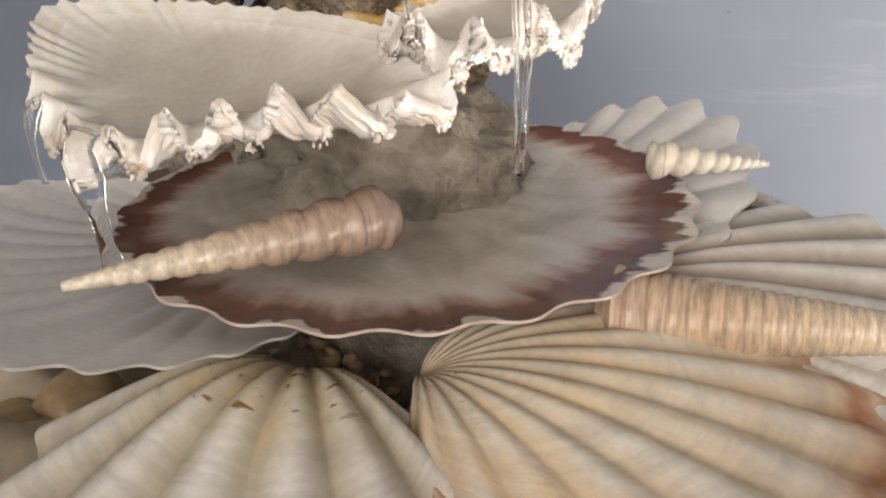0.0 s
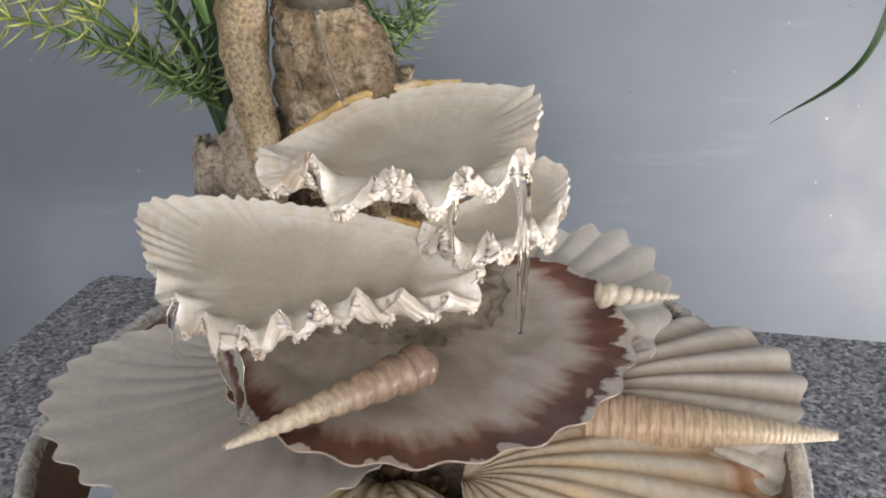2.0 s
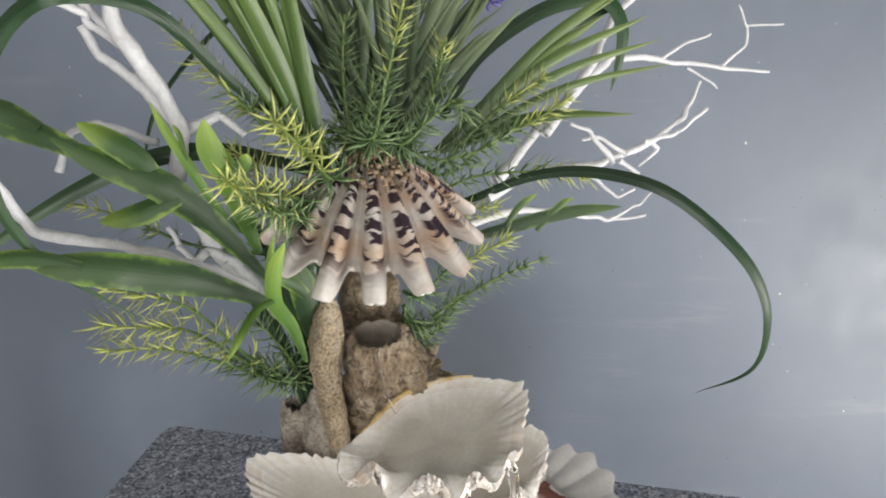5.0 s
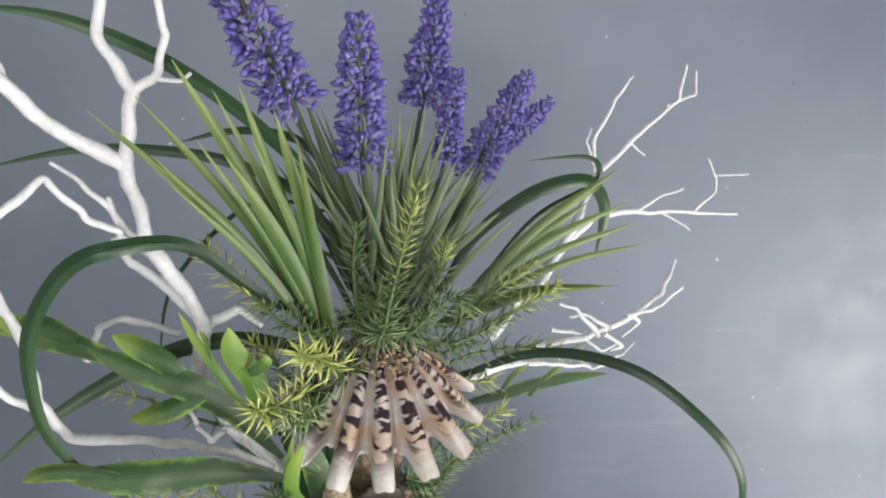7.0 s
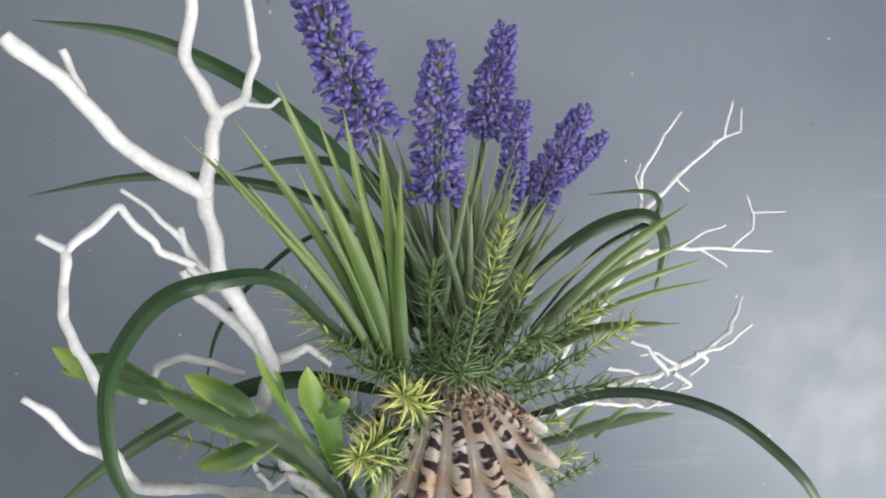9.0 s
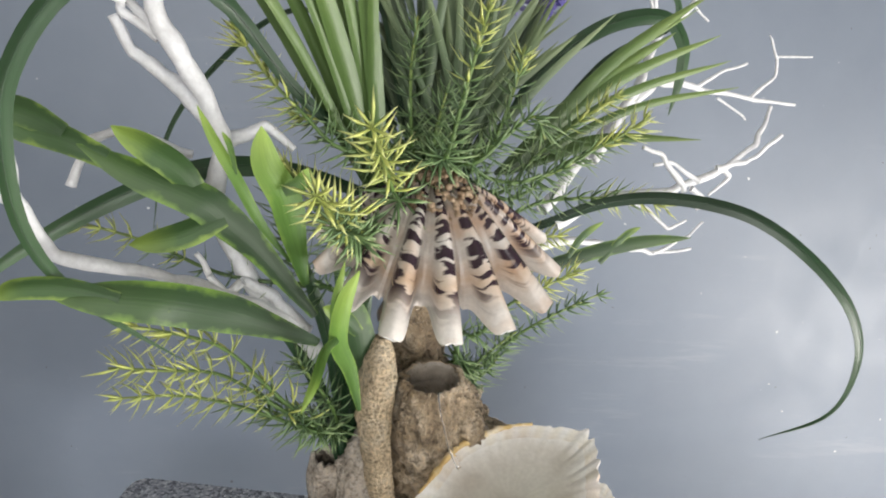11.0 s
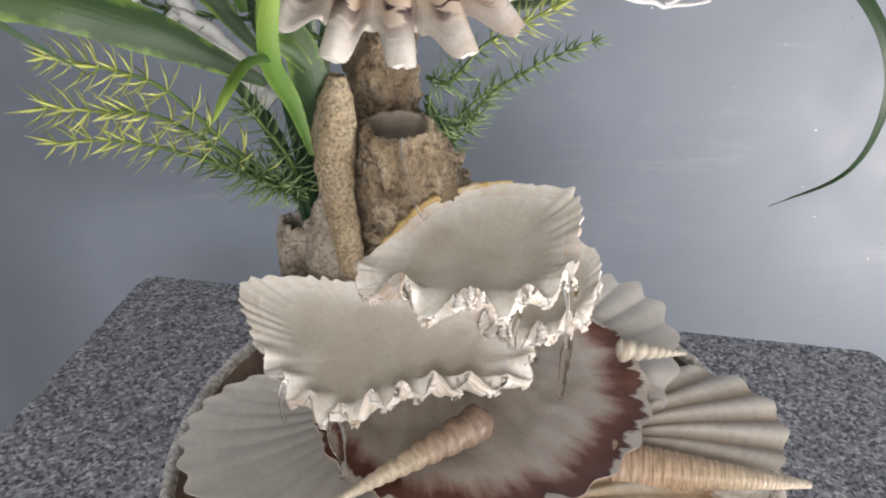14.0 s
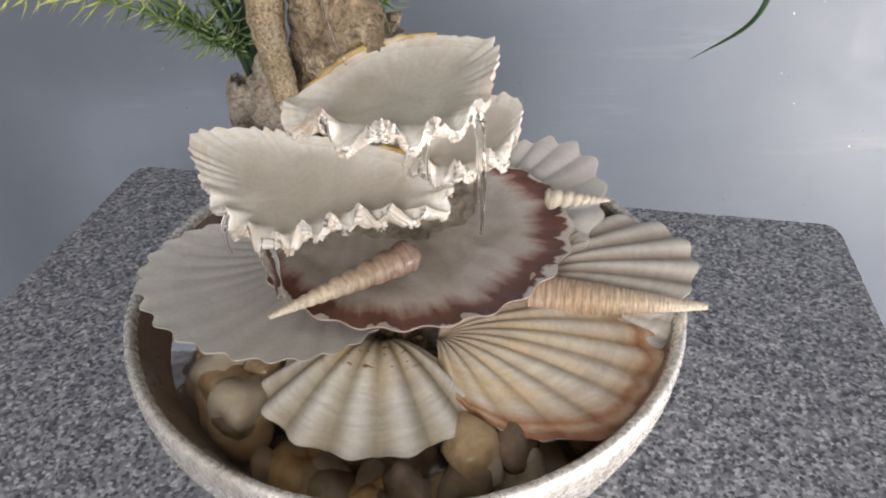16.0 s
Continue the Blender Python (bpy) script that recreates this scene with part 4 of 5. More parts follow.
clam("white fluted clam cup, broad and shallow, water spilling off it", [(-0.118, 0.091, 0.183), (-0.089, 0.092, 0.186), (-0.047, 0.081, 0.185), (-0.018, 0.07, 0.184), (0.011, 0.057, 0.181), (0.026, 0.039, 0.175), (0.016, 0.025, 0.168), (-0.019, 0.028, 0.166), (-0.05, 0.024, 0.161), (-0.069, 0.019, 0.157), (-0.094, 0.037, 0.162), (-0.111, 0.065, 0.172)], (0.27, 0.38), 7.1)
clam("white fluted clam cup with orange hinge, highest of the cascade", [(-0.058, 0.043, 0.22), (-0.04, 0.066, 0.225), (-0.021, 0.088, 0.23), (0.009, 0.102, 0.232), (0.033, 0.102, 0.232), (0.055, 0.094, 0.23), (0.049, 0.062, 0.223), (0.036, 0.035, 0.217), (0.015, 0.025, 0.215), (-0.005, 0.024, 0.215), (-0.025, 0.025, 0.216), (-0.044, 0.031, 0.218)], (0.06, 0.3), 8.3, deep=0.008, folds=0.0075, ribs=9.5)
clam("small white fluted clam cup with red specks", [(0.003, 0.055, 0.185), (0.029, 0.074, 0.191), (0.054, 0.097, 0.198), (0.07, 0.09, 0.196), (0.061, 0.061, 0.187), (0.042, 0.048, 0.183), (0.018, 0.042, 0.181)], (0.03, 0.1), 9.4, deep=0.007, folds=0.0075, ribs=12, wall=0.01)

cap = thing("fluted_clam_shell", "fluted clam shell with dark purple spots, hollow side down", "seashell")
for piece, span, nu in (("valve", (0.0, 0.8), 50), ("fluted_rim", (0.8, 1.0), 24)):
    bm = bmesh.new()
    fan_shell(bm, (-0.04, 0.136, 0.362), (-0.036, 0.062, 0.319), 0.05, (0.05, -0.4, 1), 0.017, 12, 0.0045, fan=86, edge=0.0, lobes=0.17, folds=0.0045, crust=0.06, curl=-0.008, uneven=0.3, seed=11.2, nu=nu, nv=400, thick=lambda i, j: 0.0035, warp=1.6, hem=2.5, span=span)
    part(piece, bm, (M_CAP, M_CLAM_IN), cap)

tower_shell("pink and cream tower shell lying across the brown scallop", M_TOWER_PINK, (-0.0705, -0.009, 0.1305), (0.006, 0.038, 0.131), 0.0096, 13, 0.13)
tower_shell("tan banded tower shell pointing over the bowl's rim", M_TOWER, (0.161, -0.006, 0.119), (0.066, 0.024, 0.108), 0.0138, 34, 0.045)
tower_shell("small cream tower shell lying on the white scallop", M_TOWER_CREAM, (0.127, 0.077, 0.135), (0.088, 0.084, 0.134), 0.0062, 9, 0.22)

# gravel glued on top of the spotted clam
bm = bmesh.new()
for k in range(520):
    q = Vector((rng.gauss(0, 1), rng.gauss(0, 1), rng.gauss(0, 1))).normalized()
    bmesh.ops.create_icosphere(bm, subdivisions=1, radius=rng.uniform(0.0008, 0.0023), matrix=Matrix.Translation((-0.037 + q.x * (0.022 - 0.008 * q.z), 0.116 + q.y * 0.02, 0.359 + q.z * 0.018)) @ Matrix.Diagonal((1, rng.uniform(0.5, 1.3), rng.uniform(0.5, 1.3), 1)))
single("gravel_chips", bm, M_GRAVEL, "brown gravel glued round the plant stems", "gravel", kind="stuff")

# ---- running water ----


def stream(label, points, r, seed):
    bm = bmesh.new()
    tube(bm, points, lambda s: r * (1.1 - 0.5 * s) * 0.75 * (1 + 0.25 * math.sin(9 * s + seed)), 60, 16, 0.22, 110, seed, 0.45)
    ob = single("water_stream", bm, M_WATER, label, "water", "streams of running water")
    ob.visible_shadow = False


stream("thin film of water running from the spout down the driftwood", [(-0.034, 0.083, 0.2665), (-0.034, 0.078, 0.262), (-0.033, 0.073, 0.254), (-0.03, 0.069, 0.243), (-0.025, 0.067, 0.232)], 0.0022, 6.0)
stream("clear stream falling from the top clam into the brown scallop", [(0.039, 0.036, 0.216), (0.041, 0.036, 0.21), (0.042, 0.036, 0.189), (0.042, 0.036, 0.168), (0.042, 0.036, 0.145)], 0.0055, 1.0)
stream("thin stream beside the falling water", [(0.036, 0.032, 0.215), (0.038, 0.032, 0.204), (0.039, 0.032, 0.191), (0.04, 0.032, 0.177), (0.041, 0.032, 0.162)], 0.0018, 2.0)
stream("clear stream spilling from the top clam onto the broad one", [(0.013, 0.022, 0.215), (0.013, 0.022, 0.207), (0.012, 0.022, 0.2), (0.013, 0.022, 0.189)], 0.0032, 3.0)
stream("clear stream spilling from the broad clam onto the grey scallop", [(-0.069, 0.014, 0.163), (-0.069, 0.009, 0.159), (-0.068, 0.008, 0.15), (-0.067, 0.008, 0.141), (-0.066, 0.008, 0.128)], 0.0055, 4.0)
stream("little drip off the broad clam", [(-0.092, 0.034, 0.166), (-0.094, 0.031, 0.16), (-0.095, 0.031, 0.15), (-0.094, 0.031, 0.142)], 0.0022, 5.0)


# ---- plants ----
rng = random.Random(21)


def lavender(label, foot, low, high, r, n=150):
    ob = thing("lavender_spike", label, "artificial flower", "lavender spikes")
    bm = bmesh.new()
    tube(bm, [foot, low, high], lambda s: 0.0016, 24, 7)
    part("stem", bm, M_SAGE, ob)
    bm = bmesh.new()
    low, high = Vector(low), Vector(high)
    t = (high - low).normalized()
    x = t.orthogonal().normalized()
    pale = bmesh.new()
    for k in range(int(n * 1.25)):
        s = (k + rng.random()) / (n * 1.25)
        q = Matrix.Rotation(k * 2.4 + rng.uniform(-0.3, 0.3), 3, t) @ x
        size = r * (1.0 - 0.5 * s ** 2.5) * rng.uniform(0.8, 1.12)
        d = (q + t * (0.9 * s * s - 0.05) + Vector([rng.uniform(-0.3, 0.3) for _ in range(3)])).normalized()
        c = low + (high - low) * ((round(s * 12) / 12) * 0.62 + s * 0.38)
        inner = k % 3 == 0
        out = 0.42 if inner else 0.8
        m = Matrix.Translation(c + d * size * out) @ d.to_track_quat("Z", "Y").to_matrix().to_4x4() @ Matrix.Rotation(rng.uniform(-0.7, 0.7), 4, "X")
        wide = rng.uniform(0.8, 1.25)
        bmesh.ops.create_icosphere(pale if inner else bm, subdivisions=1, radius=1, matrix=m @ Matrix.Diagonal((0.0013 * wide, 0.0019 * wide, size * (0.36 if inner else 0.25), 1)))
    part("flower_head", bm, M_BLUE, ob)
    part("calyx", pale, M_LILAC, ob, "pale grey-violet calyx")


TOP = (-0.035, 0.135, 0.372)
lavender("tall violet-blue lavender spike leaning outward", TOP, (-0.086, 0.14, 0.513), (-0.127, 0.13, 0.602), 0.0195, 330)
lavender("upright violet-blue lavender spike", TOP, (-0.047, 0.15, 0.474), (-0.049, 0.15, 0.56), 0.018, 280)
lavender("violet-blue lavender spike at the back", TOP, (-0.006, 0.22, 0.505), (0.004, 0.22, 0.573), 0.017, 250)
lavender("small violet-blue lavender spike half hidden", TOP, (0.009, 0.2, 0.468), (0.017, 0.21, 0.526), 0.0115, 210)
lavender("violet-blue lavender spike leaning to the wall", TOP, (0.03, 0.22, 0.454), (0.073, 0.25, 0.52), 0.017, 270)
lavender("short violet-blue lavender spike leaning low", TOP, (0.056, 0.24, 0.475), (0.094, 0.26, 0.501), 0.0115, 150)


def tuft(name, label, base, tips, width, m, sag=0.0, spread=0.006):
    ob = thing(name, label, "artificial plant")
    for tip in tips:
        bm = bmesh.new()
        b = Vector(base) + Vector((rng.uniform(-1, 1), rng.uniform(-1, 1), 0)) * spread
        e = Vector(tip)
        mid = b.lerp(e, 0.5) + Vector((0, 0, sag * (e - b).length))
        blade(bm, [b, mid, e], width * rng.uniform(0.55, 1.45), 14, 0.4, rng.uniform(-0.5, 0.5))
        part("blade", bm, m, ob)


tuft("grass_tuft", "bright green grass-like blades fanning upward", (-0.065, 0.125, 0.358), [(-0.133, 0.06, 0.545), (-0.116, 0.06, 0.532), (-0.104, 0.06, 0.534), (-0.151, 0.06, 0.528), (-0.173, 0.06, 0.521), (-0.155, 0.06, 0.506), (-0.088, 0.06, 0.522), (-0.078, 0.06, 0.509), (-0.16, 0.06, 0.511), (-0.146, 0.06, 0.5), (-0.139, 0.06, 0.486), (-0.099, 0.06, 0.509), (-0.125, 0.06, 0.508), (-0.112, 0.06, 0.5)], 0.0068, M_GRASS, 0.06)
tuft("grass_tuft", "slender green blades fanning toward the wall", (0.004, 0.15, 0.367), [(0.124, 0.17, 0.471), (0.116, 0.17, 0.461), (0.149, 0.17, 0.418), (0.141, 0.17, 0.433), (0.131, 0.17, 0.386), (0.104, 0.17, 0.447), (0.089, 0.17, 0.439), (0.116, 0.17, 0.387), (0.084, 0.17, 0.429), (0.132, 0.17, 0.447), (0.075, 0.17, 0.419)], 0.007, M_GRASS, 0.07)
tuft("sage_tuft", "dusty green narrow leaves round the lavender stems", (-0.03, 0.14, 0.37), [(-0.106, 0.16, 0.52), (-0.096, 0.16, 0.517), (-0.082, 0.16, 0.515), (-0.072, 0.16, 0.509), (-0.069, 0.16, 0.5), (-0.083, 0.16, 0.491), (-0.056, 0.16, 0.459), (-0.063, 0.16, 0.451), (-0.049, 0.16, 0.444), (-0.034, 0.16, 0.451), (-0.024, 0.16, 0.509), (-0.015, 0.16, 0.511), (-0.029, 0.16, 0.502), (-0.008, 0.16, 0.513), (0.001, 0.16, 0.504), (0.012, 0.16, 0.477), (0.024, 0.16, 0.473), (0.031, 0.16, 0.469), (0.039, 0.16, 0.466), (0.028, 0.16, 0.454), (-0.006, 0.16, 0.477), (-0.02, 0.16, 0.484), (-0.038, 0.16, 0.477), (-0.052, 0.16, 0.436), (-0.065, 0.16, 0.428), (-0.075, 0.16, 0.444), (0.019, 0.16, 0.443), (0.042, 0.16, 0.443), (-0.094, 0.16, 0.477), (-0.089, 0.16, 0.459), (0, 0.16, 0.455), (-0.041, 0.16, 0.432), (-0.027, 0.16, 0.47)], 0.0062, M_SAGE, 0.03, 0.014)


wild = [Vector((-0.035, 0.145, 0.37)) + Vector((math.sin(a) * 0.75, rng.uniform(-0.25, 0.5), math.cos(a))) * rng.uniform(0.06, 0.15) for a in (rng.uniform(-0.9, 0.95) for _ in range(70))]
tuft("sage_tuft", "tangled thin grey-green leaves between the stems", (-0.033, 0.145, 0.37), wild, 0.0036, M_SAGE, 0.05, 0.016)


def strap(label, points, width, m=None, n=40, twist=0.0):
    ob = thing("strap_leaf", label, "artificial leaf", "long arching strap leaves")
    bm = bmesh.new()
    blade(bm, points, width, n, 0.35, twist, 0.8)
    part("leaf_blade", bm, m or M_DARK, ob)
    bm = bmesh.new()
    tube(bm, points, lambda s: 0.0005 * (1.1 - s), n, 6)
    part("midrib", bm, m or M_DARK, ob)
    return ob


strap("long dark green strap leaf arching outward and down", [(-0.064, 0.13, 0.372), (-0.106, 0.096, 0.414), (-0.134, 0.064, 0.453), (-0.16, 0.035, 0.462), (-0.183, 0.035, 0.452), (-0.201, 0.035, 0.427), (-0.207, 0.035, 0.402), (-0.204, 0.035, 0.367), (-0.186, 0.035, 0.339), (-0.149, 0.035, 0.312)], 0.0085)
strap("broad dark green strap leaf bending low", [(-0.066, 0.13, 0.356), (-0.098, 0.125, 0.368), (-0.127, 0.12, 0.374), (-0.157, 0.11, 0.373), (-0.19, 0.1, 0.361), (-0.227, 0.09, 0.34), (-0.259, 0.08, 0.315)], 0.0105)
strap("long thin dark green strap leaf arching high", [(-0.053, 0.14, 0.397), (-0.069, 0.13, 0.46), (-0.105, 0.12, 0.505), (-0.146, 0.11, 0.538), (-0.178, 0.1, 0.555), (-0.206, 0.1, 0.563), (-0.244, 0.1, 0.566)], 0.0085)
strap("dark green strap leaf held level", [(-0.056, 0.16, 0.389), (-0.085, 0.17, 0.448), (-0.128, 0.18, 0.47), (-0.176, 0.18, 0.479), (-0.227, 0.18, 0.479), (-0.285, 0.18, 0.467)], 0.0075)
strap("dark thin strap leaf with drooping tip", [(-0.056, 0.17, 0.441), (-0.081, 0.18, 0.48), (-0.106, 0.19, 0.489), (-0.136, 0.2, 0.488), (-0.17, 0.2, 0.48)], 0.006)
strap("very dark strap leaf folded over at the tip", [(0.006, 0.17, 0.383), (0.029, 0.18, 0.42), (0.07, 0.19, 0.448), (0.109, 0.2, 0.455), (0.125, 0.2, 0.44), (0.126, 0.2, 0.417), (0.122, 0.2, 0.395)], 0.0105)
strap("thin dark strap leaf end curling", [(0.029, 0.19, 0.374), (0.074, 0.2, 0.426), (0.117, 0.21, 0.448), (0.123, 0.21, 0.461), (0.111, 0.21, 0.47), (0.069, 0.21, 0.467)], 0.005)
strap("long green strap leaf looping down in a wide arc", [(-0.001, 0.14, 0.329), (0.025, 0.13, 0.343), (0.056, 0.12, 0.359), (0.086, 0.105, 0.366), (0.119, 0.085, 0.363), (0.148, 0.07, 0.345), (0.174, 0.065, 0.318), (0.19, 0.07, 0.284), (0.197, 0.09, 0.241), (0.177, 0.118, 0.207)], 0.0072, None, 60)
strap("thin dark strap leaf hanging behind the stems", [(-0.07, 0.17, 0.441), (-0.114, 0.18, 0.446), (-0.154, 0.19, 0.415), (-0.183, 0.19, 0.374), (-0.194, 0.19, 0.318)], 0.0035)

for pts in ([(-0.081, 0.118, 0.199), (-0.084, 0.118, 0.234), (-0.089, 0.118, 0.272), (-0.1, 0.118, 0.31), (-0.108, 0.118, 0.339)], [(-0.079, 0.122, 0.197), (-0.079, 0.122, 0.232), (-0.081, 0.122, 0.274), (-0.085, 0.122, 0.309), (-0.089, 0.122, 0.343)], [(-0.077, 0.125, 0.198), (-0.076, 0.125, 0.237), (-0.077, 0.125, 0.276), (-0.077, 0.125, 0.314), (-0.071, 0.125, 0.348)], [(-0.083, 0.12, 0.194), (-0.089, 0.12, 0.223), (-0.099, 0.12, 0.256), (-0.116, 0.12, 0.286), (-0.133, 0.12, 0.303)], [(-0.075, 0.127, 0.201), (-0.073, 0.127, 0.243), (-0.072, 0.127, 0.284), (-0.068, 0.127, 0.321)]):
    strap("dark green strap leaf rising beside the driftwood", pts, 0.0082)

# staghorn leaves: a broad leaf that forks into blunt lobes


def staghorn(label, stem, forks, width, m=None, lobe=0.5):
    ob = thing("staghorn_leaf", label, "artificial leaf", "staghorn leaves")
    bm = bmesh.new()
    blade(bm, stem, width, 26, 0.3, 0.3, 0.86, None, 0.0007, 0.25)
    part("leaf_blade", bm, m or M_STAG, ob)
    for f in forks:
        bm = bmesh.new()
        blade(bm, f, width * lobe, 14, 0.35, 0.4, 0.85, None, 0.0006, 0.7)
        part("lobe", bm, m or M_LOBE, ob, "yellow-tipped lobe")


staghorn("large dark staghorn leaf forking into three lobes with lime tips", [(-0.098, 0.1, 0.302), (-0.123, 0.09, 0.339), (-0.138, 0.08, 0.359), (-0.149, 0.075, 0.37), (-0.172, 0.075, 0.38), (-0.195, 0.075, 0.392)], [[(-0.138, 0.08, 0.36), (-0.156, 0.075, 0.353), (-0.178, 0.075, 0.348)], [(-0.147, 0.08, 0.367), (-0.155, 0.075, 0.382), (-0.168, 0.075, 0.392), (-0.181, 0.075, 0.4)], [(-0.184, 0.075, 0.386), (-0.2, 0.075, 0.394), (-0.215, 0.075, 0.399), (-0.229, 0.075, 0.407), (-0.241, 0.075, 0.416)], [(-0.2, 0.075, 0.396), (-0.215, 0.075, 0.405), (-0.228, 0.075, 0.406), (-0.238, 0.075, 0.403)]], 0.017, None, 0.75)
staghorn("long dark staghorn leaf lying low with lime edges", [(-0.096, 0.1, 0.287), (-0.12, 0.073, 0.31), (-0.135, 0.057, 0.323), (-0.154, 0.036, 0.337), (-0.175, 0.03, 0.342), (-0.196, 0.03, 0.343)], [[(-0.171, 0.03, 0.341), (-0.19, 0.03, 0.346), (-0.208, 0.03, 0.346), (-0.216, 0.03, 0.342)], [(-0.154, 0.036, 0.337), (-0.169, 0.03, 0.337), (-0.182, 0.03, 0.341)]], 0.018)
staghorn("bright green upright staghorn leaf", [(-0.103, 0.1, 0.319), (-0.108, 0.09, 0.348), (-0.111, 0.085, 0.367), (-0.119, 0.08, 0.385), (-0.121, 0.08, 0.401)], [[(-0.112, 0.08, 0.372), (-0.103, 0.08, 0.377), (-0.101, 0.08, 0.383)]], 0.015, M_LIME)
staghorn("narrow lime staghorn leaf", [(-0.11, 0.1, 0.331), (-0.123, 0.09, 0.354), (-0.132, 0.085, 0.375), (-0.141, 0.085, 0.392), (-0.148, 0.085, 0.408)], [[(-0.133, 0.085, 0.378), (-0.135, 0.085, 0.391), (-0.138, 0.085, 0.397)]], 0.0055, M_LIME)
staghorn("bright green staghorn leaf with two narrow tips", [(-0.076, 0.075, 0.262), (-0.081, 0.065, 0.289), (-0.087, 0.05, 0.312), (-0.085, 0.045, 0.333), (-0.079, 0.045, 0.348)], [[(-0.087, 0.05, 0.314), (-0.093, 0.03, 0.318), (-0.097, 0.01, 0.315), (-0.102, 0.003, 0.306)], [(-0.086, 0.05, 0.314), (-0.089, 0.05, 0.327), (-0.085, 0.05, 0.35)]], 0.0085, M_LIME)
staghorn("broad green staghorn leaf hugging the driftwood", [(-0.07, 0.1, 0.252), (-0.073, 0.095, 0.275), (-0.077, 0.09, 0.3), (-0.083, 0.09, 0.322)], [[(-0.076, 0.09, 0.297), (-0.084, 0.085, 0.308), (-0.094, 0.08, 0.316)]], 0.017)
staghorn("olive staghorn leaf lying toward the wall", [(0.009, 0.14, 0.31), (0.04, 0.14, 0.317), (0.067, 0.14, 0.325), (0.091, 0.14, 0.33), (0.119, 0.14, 0.333)], [[(0.065, 0.14, 0.317), (0.078, 0.14, 0.333), (0.087, 0.14, 0.339)], [(0.045, 0.14, 0.32), (0.053, 0.14, 0.333), (0.064, 0.14, 0.342)]], 0.009)

